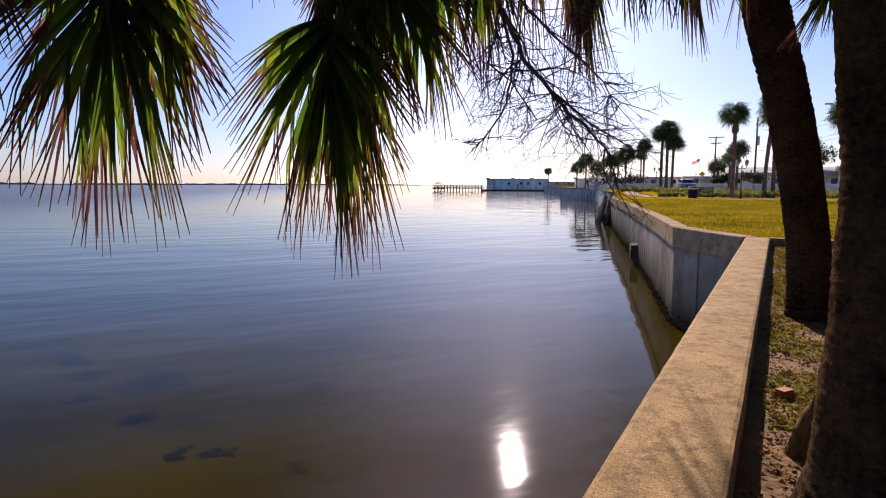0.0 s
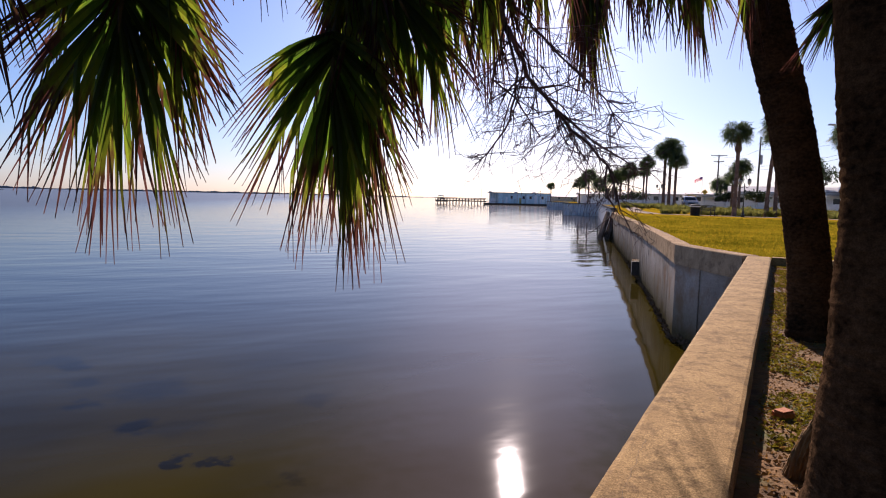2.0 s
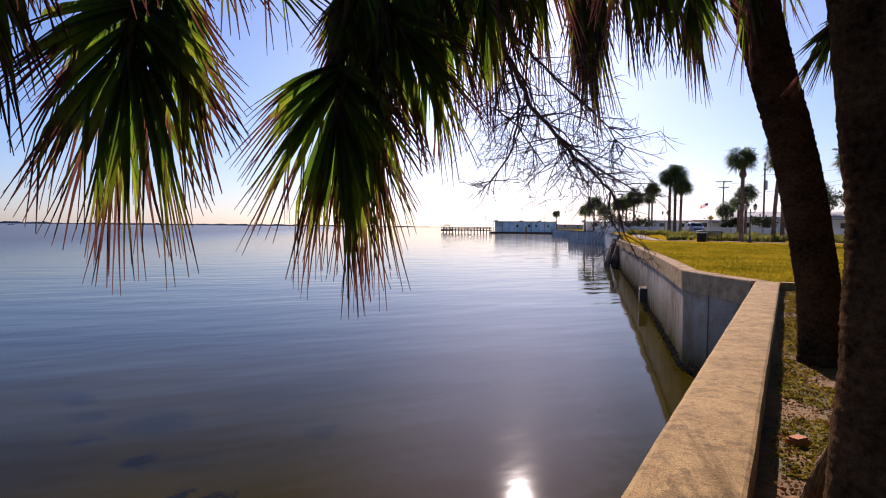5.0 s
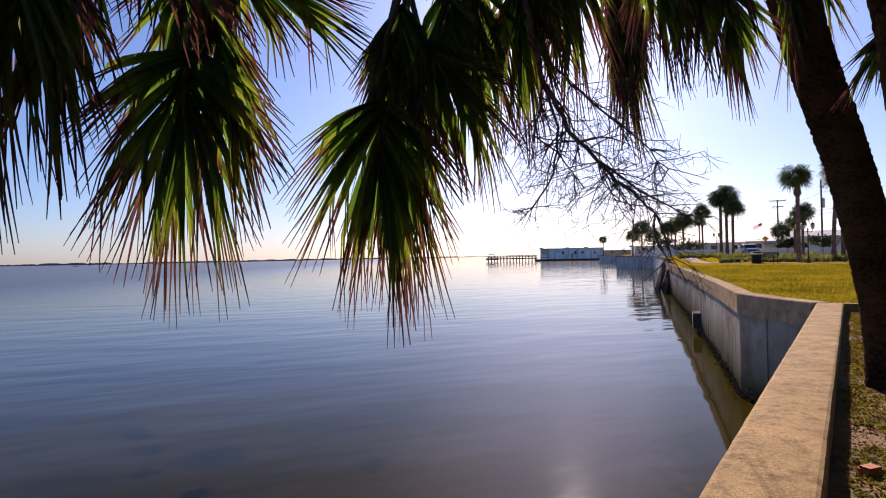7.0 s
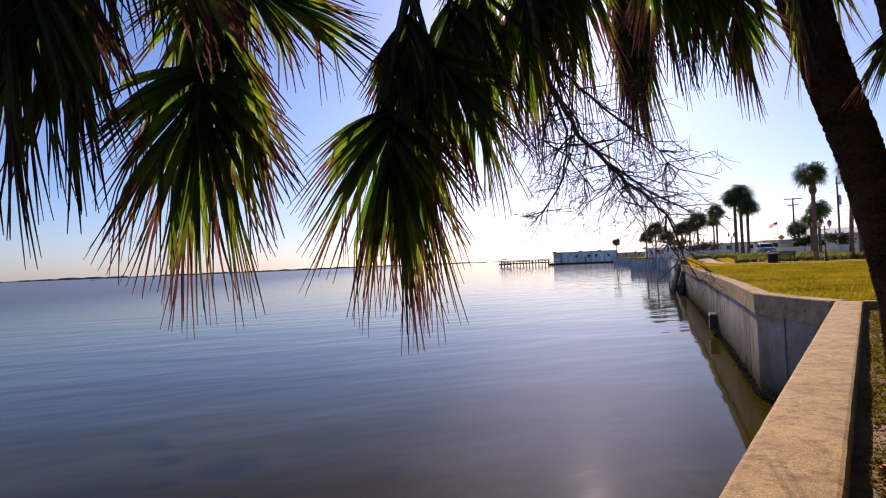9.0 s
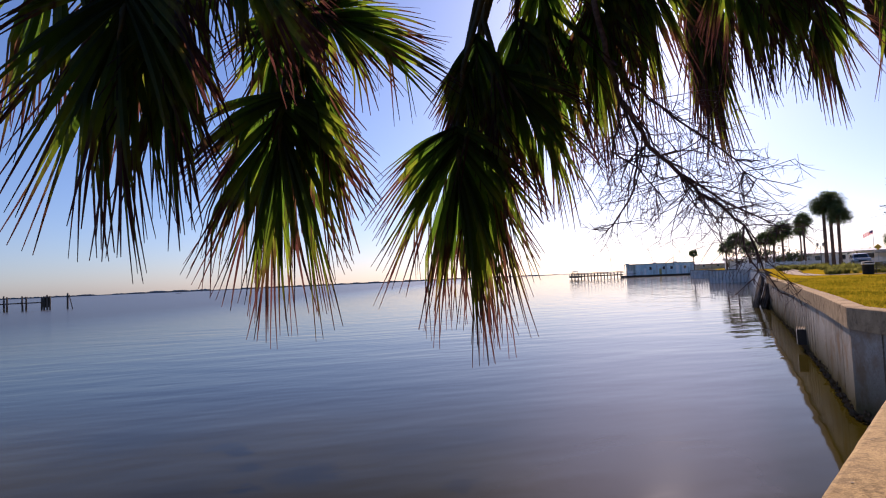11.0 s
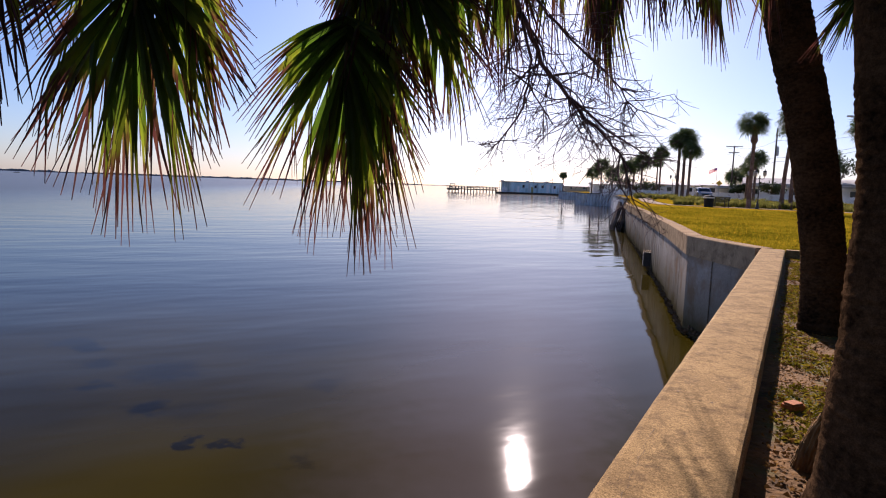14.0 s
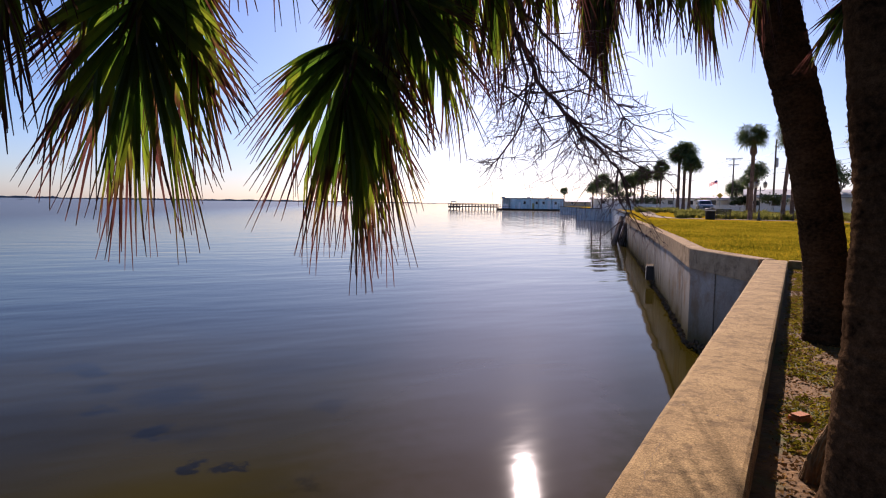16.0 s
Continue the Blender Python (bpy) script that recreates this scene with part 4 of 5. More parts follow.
# ---------------------------------------------------------------- dried flower stalk of the near palm
def dry_flower_stalk():
    r = random.Random(21)
    ob = thing("dry_flower_stalk", "dried branching palm flower stalk with fine tangled curving twigs", "branch", (0, 0, 0))

    def twig(verts, faces, p, d, length, rad, depth):
        """Adds a curved twig and its side twigs."""
        n = max(6, int(length / 0.022))
        pts, q, w = [p.copy()], p.copy(), d.normalized()
        curl = Vector((r.uniform(-1, 1), r.uniform(-0.6, 0.6), r.uniform(-1, 0.7))) * 0.10
        for i in range(n):
            w = (w + curl + Vector((r.uniform(-1, 1), r.uniform(-1, 1), r.uniform(-1, 1))) * 0.05).normalized()
            q = q + w * (length / n)
            pts.append(q.copy())
        rr = [rad * (1 - 0.55 * i / n) for i in range(n + 1)]
        v, f = tube_geometry(pts, rr, 5 if rad > 0.003 else 4, 0, None, len(verts))
        verts += v
        faces += f
        if depth:
            for _ in range(r.randint(2, 4) if depth > 1 else r.randint(2, 3)):
                i = r.randint(1, n)
                side = Vector((r.uniform(-1, 1), r.uniform(-0.7, 0.7), r.uniform(-1, 0.75)))
                twig(verts, faces, pts[i], (pts[i] - pts[i - 1]).normalized() * 0.5 + side * 0.8, length * r.uniform(0.38, 0.72), max(rr[i] * 0.62, 0.0013), depth - 1)

    def limb(name, line, r0, r1, count, depth, reach):
        P = [Vector(p) for p in line]
        pts = []
        for a, b in zip(P, P[1:]):
            n = max(2, int((b - a).length / 0.06))
            for i in range(n):
                pts.append(a.lerp(b, i / n) + Vector((r.uniform(-1, 1), r.uniform(-1, 1), r.uniform(-1, 1))) * 0.009)
        pts.append(P[-1])
        n = len(pts) - 1
        rr = [r0 + (r1 - r0) * i / n for i in range(n + 1)]
        v, f = tube_geometry(pts, rr, 7)
        for _ in range(count):
            i = r.randint(int(n * 0.12), n)
            side = Vector((r.uniform(-1, 1), r.uniform(-0.6, 0.6), r.uniform(-0.9, 0.7)))
            twig(v, f, pts[i], (pts[i] - pts[max(i - 1, 0)]).normalized() * 0.6 + side, r.uniform(0.55, 1.15) * reach * (1.2 - 0.6 * i / n), max(rr[i] * 0.42, 0.0028), depth)
        part(name, mesh_of(name, v, f, TWIG, True), None, ob)

    # limbs, drawn at four metres and brought in towards the eye
    def spread_out(line):
        return [(0.75 * x, 0.75 * y, 1.5 + 0.75 * (z - 1.5)) for x, y, z in line]

    limb("stem", [(1.45, 2.3, 3.9), (0.7, 2.6, 3.6)] + spread_out([(0.20, 3.9, 3.6), (0.22, 3.88, 3.15), (0.36, 4.05, 2.62)]), 0.020, 0.0135, 0, 0, 0.3)
    limb("limb", spread_out([(0.36, 4.05, 2.62), (0.52, 4.10, 2.33), (0.71, 4.11, 2.10), (0.90, 4.10, 1.91), (1.08, 4.07, 1.74), (1.16, 4.05, 1.45)]), 0.0135, 0.0040, 52, 2, 0.36)
    limb("limb", spread_out([(0.71, 4.11, 2.10), (0.90, 4.15, 1.97), (1.08, 4.10, 1.84), (1.25, 4.02, 1.72)]), 0.0080, 0.003, 18, 2, 0.29)
    limb("limb", spread_out([(0.36, 4.05, 2.62), (0.46, 4.12, 2.35), (0.43, 4.16, 2.03), (0.28, 4.20, 1.82), (0.22, 4.2, 1.76)]), 0.0085, 0.003, 12, 2, 0.23)
    limb("limb", spread_out([(0.30, 3.95, 2.85), (0.62, 4.2, 2.6), (0.95, 4.25, 2.32), (1.20, 4.2, 2.05)]), 0.0090, 0.003, 40, 2, 0.35)
    limb("limb", spread_out([(0.36, 4.05, 2.62), (0.30, 4.1, 2.3), (0.50, 4.1, 2.10), (0.62, 4.1, 1.92)]), 0.0070, 0.003, 22, 2, 0.28)
    limb("limb", spread_out([(1.08, 4.07, 1.74), (1.05, 4.06, 1.60), (1.12, 4.05, 1.44), (1.10, 4.05, 1.36)]), 0.006, 0.0025, 6, 1, 0.16)


dry_flower_stalk()


# ---------------------------------------------------------------- weeds and litter on the soil
def ground_cover():
    r = random.Random(5)
    gv, gf, lv, lf = [], [], [], []
    for _ in range(7500):
        u, v = CAP_W + 0.10 + abs(r.gauss(0, 0.9)), r.uniform(-11, -0.2)
        p = uv(u, v)
        z = yard_height(p.x, p.y)
        if noise.noise((p.x * 1.3, p.y * 1.3, 5)) < -0.25:
            continue
        for _ in range(4):
            a, L = r.uniform(0, 6.28), r.uniform(0.015, 0.042)
            d, s = Vector((math.cos(a), math.sin(a), 0)), Vector((-math.sin(a), math.cos(a), 0)) * L * 0.22
            b = Vector((p.x, p.y, z - 0.004)) + Vector((r.uniform(-1, 1), r.uniform(-1, 1), 0)) * 0.03
            k = len(gv)
            gv += [b, b + d * L * 0.5 + s + Vector((0, 0, L * 0.5)), b + d * L + Vector((0, 0, L * 0.55)), b + d * L * 0.5 - s + Vector((0, 0, L * 0.5))]
            gf.append((k, k + 1, k + 2, k + 3))
    for _ in range(9000):
        u, v = CAP_W + 0.05 + abs(r.gauss(0, 0.9)), r.uniform(-12, -0.2)
        p = uv(u, v)
        a, L = r.uniform(0, 6.28), r.uniform(0.012, 0.042)
        d, s = Vector((math.cos(a), math.sin(a), 0)), Vector((-math.sin(a), math.cos(a), 0)) * L * 0.3
        b = Vector((p.x, p.y, yard_height(p.x, p.y) + 0.004))
        k = len(lv)
        lv += [b, b + d * L * 0.5 + s + Vector((0, 0, r.uniform(0, 0.02))), b + d * L + Vector((0, 0, 0.006)), b + d * L * 0.5 - s + Vector((0, 0, r.uniform(0, 0.02)))]
        lf.append((k, k + 1, k + 2, k + 3))
    tagged(new("weeds", mesh_of("weeds", gv, gf, BLADE)), "low green weeds growing in patches on the soil", "weeds", kind="stuff")
    tagged(new("leaf_litter", mesh_of("leaf_litter", lv, lf, LITTER)), "dry brown leaf litter scattered over the soil", "leaf litter", kind="stuff")


ground_cover()


def lawn_blades():
    """Short turf standing on the lawn where it lies nearest."""
    r = random.Random(6)
    v, f = [], []
    while len(f) < 26000:
        d = 12.5 + 40 * r.random() ** 1.6
        az = r.uniform(12, 36)
        x, y = d * math.sin(radians(az)), d * math.cos(radians(az))
        u, w = to_uv(x, y)
        if w < 0.25 or u < bound_u(w) + 0.42:
            continue
        z = land_height(x, y)
        a, L, k = r.uniform(0, 6.28), r.uniform(0.03, 0.065) * (1 + d / 60), len(v)
        s = Vector((math.cos(a), math.sin(a), 0)) * L * 0.3
        b = Vector((x, y, z - 0.004))
        v += [b - s, b + s, b + Vector((r.uniform(-0.5, 0.5) * L, r.uniform(-0.5, 0.5) * L, L))]
        f.append((k, k + 1, k + 2))
    tagged(new("turf", mesh_of("turf", v, f, TURF)), "short yellow-green turf blades of the mown lawn", "turf", kind="stuff")


lawn_blades()

# ---------------------------------------------------------------- path, road and hedge of grasses
def polar(az, d, lift=0.0):
    """A place on the land by bearing and distance from the viewing spot."""
    x, y = d * math.sin(radians(az)), d * math.cos(radians(az))
    return (x, y, land_height(x, y) + lift)


def ribbon(name, line, width, mat, lift, label, category, thick=0.06):
    P = [Vector(p) for p in line]
    dense = []
    for a, b in zip(P, P[1:]):
        n = max(1, int((b - a).length / 2))
        dense += [a.lerp(b, i / n) for i in range(n)]
    dense.append(P[-1])
    v, f = [], []
    for i, p in enumerate(dense):
        d = (dense[min(i + 1, len(dense) - 1)] - dense[max(i - 1, 0)]).normalized()
        s = Vector((d.y, -d.x)) * width / 2
        for q in (p - s, p + s):
            z = land_height(q.x, q.y) + lift
            v += [(q.x, q.y, z), (q.x, q.y, z - thick - 0.1)]
    for i in range(len(dense) - 1):
        a = 4 * i
        f += [(a, a + 2, a + 6, a + 4), (a + 1, a, a + 4, a + 5), (a + 2, a + 3, a + 7, a + 6)]
    return tagged(new(name, mesh_of(name, v, f, mat)), label, category, kind="structure")


ribbon("pavement", [(60, 190), (38, 125), (27, 90), (21.0, 66), (20.6, 59.5), (23.5, 56.6), (28, 54.8), (34, 52.2), (48, 46)], 1.5, PATH_CONC, 0.03, "pale concrete footpath curving across the lawn", "footpath")
ROAD_C, ROAD_R = FWD * 90, Vector((0.914, -0.407))
ribbon("road", [tuple(ROAD_C + ROAD_R * s) for s in range(-5, 160, 5)], 9.0, ASPHALT, 0.03, "grey asphalt road with parked cars behind the lawn", "road")


def grass_clump(seed):
    r = random.Random(seed)
    v, f = [], []
    for _ in range(70):
        a, L, lean = r.uniform(0, 6.28), r.uniform(0.5, 1.0), r.uniform(0.15, 0.6)
        d = Vector((math.cos(a), math.sin(a), 0))
        s = Vector((-math.sin(a), math.cos(a), 0)) * 0.022
        b = d * r.uniform(0, 0.28)
        k = len(v)
        m, t = b + d * lean * L * 0.5 + Vector((0, 0, L * 0.62)), b + d * lean * L + Vector((0, 0, L * r.uniform(0.6, 0.95)))
        v += [b - s + Vector((0, 0, -0.05)), b + s + Vector((0, 0, -0.05)), m + s, m - s, t]
        f += [(k, k + 1, k + 2, k + 3), (k + 3, k + 2, k + 4)]
    return mesh_of("grass_clump", v, f, TUFT)


clumps = [grass_clump(i) for i in range(4)]
rnd = random.Random(9)
for i in range(190):
    az = rnd.uniform(16.5, 33.5)
    p = polar(az, rnd.uniform(63, 76) if az > 20 else rnd.uniform(76, 92))
    ob = new("grass_clump", clumps[i % 4])
    s = rnd.uniform(0.7, 1.15)
    ob.matrix_basis = Matrix.LocRotScale(p, Euler((0, 0, rnd.uniform(0, 6))), (s * 1.3, s * 1.3, s * 0.8))
    tagged(ob, "clump of tall ornamental grass beside the lawn", "grass clump", "grasses behind the lawn")


# ---------------------------------------------------------------- far palms and trees
def palm_crown(seed, size, droop=0.22, fans=58, shag=False):
    """Crown of a fan palm: stalks with split fans all round, old leaves hanging."""
    r = random.Random(seed)
    v, f = [], []
    for i in range(fans):
        a = i * 2.4 + r.uniform(-0.3, 0.3)
        el = math.asin(r.uniform(-0.70, 0.98))
        d = Vector((math.cos(a) * math.cos(el), math.sin(a) * math.cos(el), math.sin(el)))
        L = size * r.uniform(0.14, 0.50)
        hub = d * L + Vector((0, 0, -droop * L * 0.35))
        side = d.cross(Vector((0, 0, 1)))
        side = side.normalized() if side.length > 0.05 else Vector((1, 0, 0))
        up = side.cross(d).normalized()
        ph = r.uniform(-1.25, 1.25)
        fan = side * math.cos(ph) + up * math.sin(ph)
        k = len(v)
        w = 0.025
        v += [side * -w, side * w, hub + side * w, hub - side * w]
        f.append((k, k + 1, k + 2, k + 3))
        B = size * r.uniform(0.48, 0.70)
        for j in range(17):
            b = radians(-105 + 210 * j / 16 + r.uniform(-4, 4))
            t = d * math.cos(b) + fan * math.sin(b)
            q = (fan * math.cos(b) - d * math.sin(b)) * size * 0.020
            end = hub + t * B * r.uniform(0.75, 1.05) + Vector((0, 0, -droop * B * r.uniform(0.5, 1.3))) + up * B * r.uniform(-0.1, 0.15)
            mid = hub + t * B * 0.55 + up * B * 0.04
            k = len(v)
            v += [hub, mid + q, end, mid - q]
            f.append((k, k + 1, k + 2, k + 3))
    return mesh_of("crown", v, f, FAR_LEAF)


def palm_stem(height, radius, lean, seed, skirt=0.0):
    r = random.Random(seed)
    pts, rad = [], []
    n = 26
    for i in range(n + 1):
        t = i / n
        pts.append((lean[0] * t * t, lean[1] * t * t, -0.15 + (height + 0.15) * t))
        q = radius * (1.18 - 0.3 * min(t * 4, 1)) * (1 + (0.05 if i % 2 else -0.05))
        if t > 1 - skirt:
            q *= 1.55 + r.uniform(-0.25, 0.25)
        rad.append(q)
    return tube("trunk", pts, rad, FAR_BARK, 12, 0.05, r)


def far_palm(az, d, height, size, lean=(0, 0), seed=1, skirt=0.12, radius=0.19, label="tall cabbage palm with grey trunk and round crown on the lawn"):
    ob = thing("palm_tree", label, "palm tree", polar(az, d), seed * 37.0, "palms along the waterfront")
    part("trunk", palm_stem(height, radius, lean, seed, skirt), None, ob)
    c = part("crown", palm_crown(seed, size), None, ob)
    c.location = (lean[0], lean[1], height)
    return ob


far_palm(25.69, 62, 7.6, 1.75, (-0.1, 0), 2, 0.22)
far_palm(28.1, 64, 8.4, 1.9, (-0.9, 0.2), 3)
far_palm(28.75, 64.5, 7.7, 1.8, (0.1, 0.2), 4)
far_palm(19.92, 98, 8.3, 2.2, (0.0, 0), 5, 0.08, 0.24)
far_palm(20.38, 98, 9.0, 2.3, (0.1, 0), 6, 0.08, 0.24)
far_palm(20.85, 97, 7.0, 2.0, (0.3, 0), 7, 0.08, 0.22)
far_palm(18.45, 112, 7.6, 1.9, (0, 0), 8, 0.06, 0.17)
far_palm(18.2, 118, 6.2, 1.6, (0, 0), 18, 0.06, 0.15)
far_palm(16.9, 120, 6.6, 2.5, (0, 0), 9, 0.06, 0.2)
far_palm(16.2, 128, 6.3, 2.5, (0.3, 0), 10, 0.06, 0.2)
far_palm(15.6, 118, 5.2, 2.2, (0, 0), 19, 0.06, 0.18)
far_palm(13.4, 150, 6.6, 2.9, (0, 0), 11, 0.06, 0.2)
far_palm(12.6, 160, 5.2, 2.6, (0, 0), 12, 0.06, 0.2)
far_palm(14.4, 140, 4.6, 2.3, (0, 0), 13, 0.06, 0.2)
far_palm(10.0, 260, 6.4, 2.4, (0, 0), 14, 0.06, 0.2, "slender palm beside the far waterfront building")
far_palm(24.6, 128, 4.3, 2.5, (0.3, 0), 15, 0.05, 0.25, "feathery drooping palm in front of low houses")
far_palm(31.2, 118, 7.2, 2.4, (0, 0), 16, 0.06, 0.2)
far_palm(33.5, 70, 7.8, 2.2, (0, 0), 17)


def broad_tree(az, d, trunk, spread_r, high, seed):
    """Dark broadleaf tree: forked stem, crown of many small leaf clumps with gaps."""
    r = random.Random(seed)
    ob = thing("tree", "dense dark green broadleaf tree near the houses", "tree", polar(az, d), 0, "trees near the houses")
    v, f = tube_geometry([(0, 0, -0.2), (0.05, 0, trunk * 0.6), (0, 0, trunk)], [0.22, 0.17, 0.14], 8)
    limbs = []
    for i in range(6):
        a = i * 1.05 + r.uniform(-0.2, 0.2)
        e = Vector((math.cos(a) * spread_r * 0.7, math.sin(a) * spread_r * 0.7, trunk + high * r.uniform(0.2, 0.8)))
        vv, ff = tube_geometry([(0, 0, trunk * 0.9), e * 0.6 + Vector((0, 0, trunk * 0.4)), e], [0.10, 0.06, 0.02], 6, 0, None, len(v))
        v += vv
        f += ff
        limbs.append(e)
    part("trunk", mesh_of("trunk", v, f, TIMBER), None, ob)
    cv, cf = [], []
    for _ in range(900):
        e = r.choice(limbs + [Vector((0, 0, trunk + high * 0.6))])
        p = e + Vector((r.gauss(0, spread_r * 0.27), r.gauss(0, spread_r * 0.27), r.gauss(0, high * 0.17)))
        s = r.uniform(0.10, 0.22)
        a, b = Vector((r.uniform(-1, 1), r.uniform(-1, 1), r.uniform(-1, 1))) * s, Vector((r.uniform(-1, 1), r.uniform(-1, 1), r.uniform(-1, 1))) * s
        k = len(cv)
        cv += [p - a, p - b, p + a, p + b]
        cf.append((k, k + 1, k + 2, k + 3))
    part("crown", mesh_of("crown", cv, cf, TREE_LEAF), None, ob)


far_palm(26.0, 98, 6.1, 2.1, (0, 0), 41, 0.05, 0.2, "short dense cabbage palm near the houses")
far_palm(25.45, 102, 4.9, 1.8, (0, 0), 42, 0.05, 0.2, "short dense cabbage palm near the houses")
far_palm(25.75, 100, 4.6, 1.5, (0, 0), 43, 0.05, 0.2, "short dense cabbage palm near the houses")
broad_tree(24.9, 122, 1.0, 1.6, 1.8, 33)
broad_tree(22.6, 128, 0.8, 2.2, 1.8, 34)
broad_tree(27.3, 112, 0.9, 1.8, 2.0, 35)
broad_tree(15.2, 132, 1.2, 2.6, 2.6, 36)
broad_tree(17.6, 136, 0.8, 2.8, 2.4, 37)
broad_tree(19.2, 140, 0.8, 2.8, 2.0, 38)
broad_tree(32.0, 120, 4.2, 2.0, 3.0, 39)


# ---------------------------------------------------------------- street furniture
def lamp_post(az, d, high, label="black iron lamp post with two lantern heads"):
    ob = thing("street_lamp", label, "street lamp", polar(az, d), -26, "lamp posts along the path")
    part("post", lathe([(0.16, -0.05), (0.16, 0.18), (0.11, 0.24), (0.075, 0.6), (0.05, 0.7), (0.04, high * 0.82), (0.06, high * 0.83), (0.02, high * 0.88)], 12), IRON, ob)
    for s in (-1, 1):
        arm = [(0, 0, high * 0.80), (s * 0.18, 0, high * 0.77), (s * 0.34, 0, high * 0.79), (s * 0.36, 0, high * 0.84)]
        part("arm", tube("arm", arm, [0.025] * 4, IRON, 8), None, ob)
        bm = lathe([(0.05, high * 0.84), (0.12, high * 0.86), (0.17, high * 0.93), (0.13, high * 0.955)], 12)
        for v in bm.verts:
            v.co.x += s * 0.36
        lantern = part("lantern", bm, LAMP_GLASS, ob, "frosted glass lantern")
        bm = lathe([(0.18, high * 0.955), (0.12, high * 0.985), (0.03, high * 1.0), (0.015, high * 1.03)], 12)
        for v in bm.verts:
            v.co.x += s * 0.36
        part("cap", bm, IRON, lantern)


lamp_post(26.36, 59.5, 3.4)
lamp_post(19.55, 104, 3.6)
lamp_post(17.2, 132, 3.6)
lamp_post(25.75, 95, 4.2)


def utility_pole(az, d, high, arms, turn, transformer=False):
    ob = thing("utility_pole", "tall brown wooden utility pole with crossarms", "utility pole", polar(az, d), turn, "poles along the road")
    part("pole", tube("pole", [(0, 0, -0.3), (0, 0, high)], [0.17, 0.11], TIMBER, 10), None, ob)
    for z, w in arms:
        part("crossarm", boxes((-w, w, -0.20, -0.10, z - 0.07, z + 0.07), bevel=0.01), TIMBER, ob)
        for s in (-0.95, -0.5, 0.5, 0.95):
            bm = lathe([(0.03, z + 0.07), (0.06, z + 0.13), (0.03, z + 0.2)], 8)
            for v in bm.verts:
                v.co.x += s * w
                v.co.y -= 0.15
            part("insulator", bm, IRON, ob)
    if transformer:
        bm = lathe([(0.24, high * 0.62), (0.26, high * 0.64), (0.26, high * 0.73), (0.2, high * 0.75)], 12)
        for v in bm.verts:
            v.co.x += 0.4
        part("transformer", bm, STEEL, ob, "grey transformer can")


utility_pole(24.25, 125, 9.9, [(9.7, 1.4), (8.6, 0.9)], -20)
utility_pole(27.35, 112, 11.8, [(10.6, 0.5)], 30, True)
utility_pole(15.9, 150, 9.0, [(8.8, 1.1)], -20)
utility_pole(35.5, 104, 11.0, [(10.8, 1.2)], -20)


def wire(a, b, sag, name="power_line"):
    a, b = Vector(a), Vector(b)
    pts = [a.lerp(b, i / 16) - Vector((0, 0, sag * 4 * (i / 16) * (1 - i / 16))) for i in range(17)]
    tagged(new(name, tube(name, pts, [0.022] * 17, IRON, 5)), "thin black overhead wire sagging between poles", "wire", "overhead wires")


for z1, z2, z3 in ((9.6, 9.8, 10.7), (8.5, 7.0, 9.6), (6.6, 6.4, 9.0)):
    wire(polar(15.9, 150, min(z1, 8.7)), polar(24.25, 125, z1), 0.9)
    wire(polar(24.25, 125, z1), polar(27.35, 112, z2), 0.7)
    wire(polar(27.35, 112, z2), polar(35.5, 104, z3), 0.6)

# street light arm reaching over the road
ob = thing("street_light", "grey metal street light on a long arm", "street light", polar(33.6, 100), 0)
part("pole", tube("pole", [(0, 0, -0.2), (0, 0, 11.3)], [0.12, 0.07], STEEL, 8), None, ob)
part("arm", tube("arm", [(0, 0, 11.2), (-0.9, 0.2, 11.7), (-1.9, 0.4, 11.9)], [0.04] * 3, STEEL, 6), None, ob)
part("lamp_head", boxes((-2.9, -1.8, 0.2, 0.6, 11.80, 12.02), bevel=0.05), STEEL, ob)

# bench and bin at the edge of the lawn
bench = thing("bench", "black metal park bench with slatted seat and back", "bench", polar(23.45, 60.3), -62)
for i in range(6):
    part("slat", boxes((-0.8, 0.8, -0.28 + i * 0.095, -0.205 + i * 0.095, 0.43, 0.46), bevel=0.008), IRON, bench)
for i in range(5):
    part("slat", boxes((-0.8, 0.8, 0.30 + i * 0.025, 0.33 + i * 0.025, 0.50 + i * 0.1, 0.57 + i * 0.1), bevel=0.008), IRON, bench)
for s in (-0.72, 0.72):
    part("leg", boxes((s - 0.03, s + 0.03, -0.26, -0.20, -0.02, 0.66), bevel=0.008), IRON, bench)
    part("leg", boxes((s - 0.03, s + 0.03, 0.28, 0.34, -0.02, 0.95), bevel=0.008), IRON, bench)
    part("armrest", boxes((s - 0.04, s + 0.04, -0.28, 0.34, 0.63, 0.67), bevel=0.008), IRON, bench)
bin_ = thing("trash_bin", "dark round litter bin with white bag rim", "trash bin", polar(22.6, 60.0))
part("body", lathe([(0.36, -0.02), (0.40, 0.05), (0.43, 0.85), (0.45, 0.88), (0.45, 0.93)], 18), PLASTIC, bin_)
part("lid", lathe([(0.46, 0.93), (0.44, 0.98), (0.36, 1.03), (0.12, 1.05)], 18), PLASTIC, bin_)
part("liner", lathe([(0.455, 0.80), (0.47, 0.84), (0.46, 0.90)], 18), WHITE, bin_, "white bag rim")


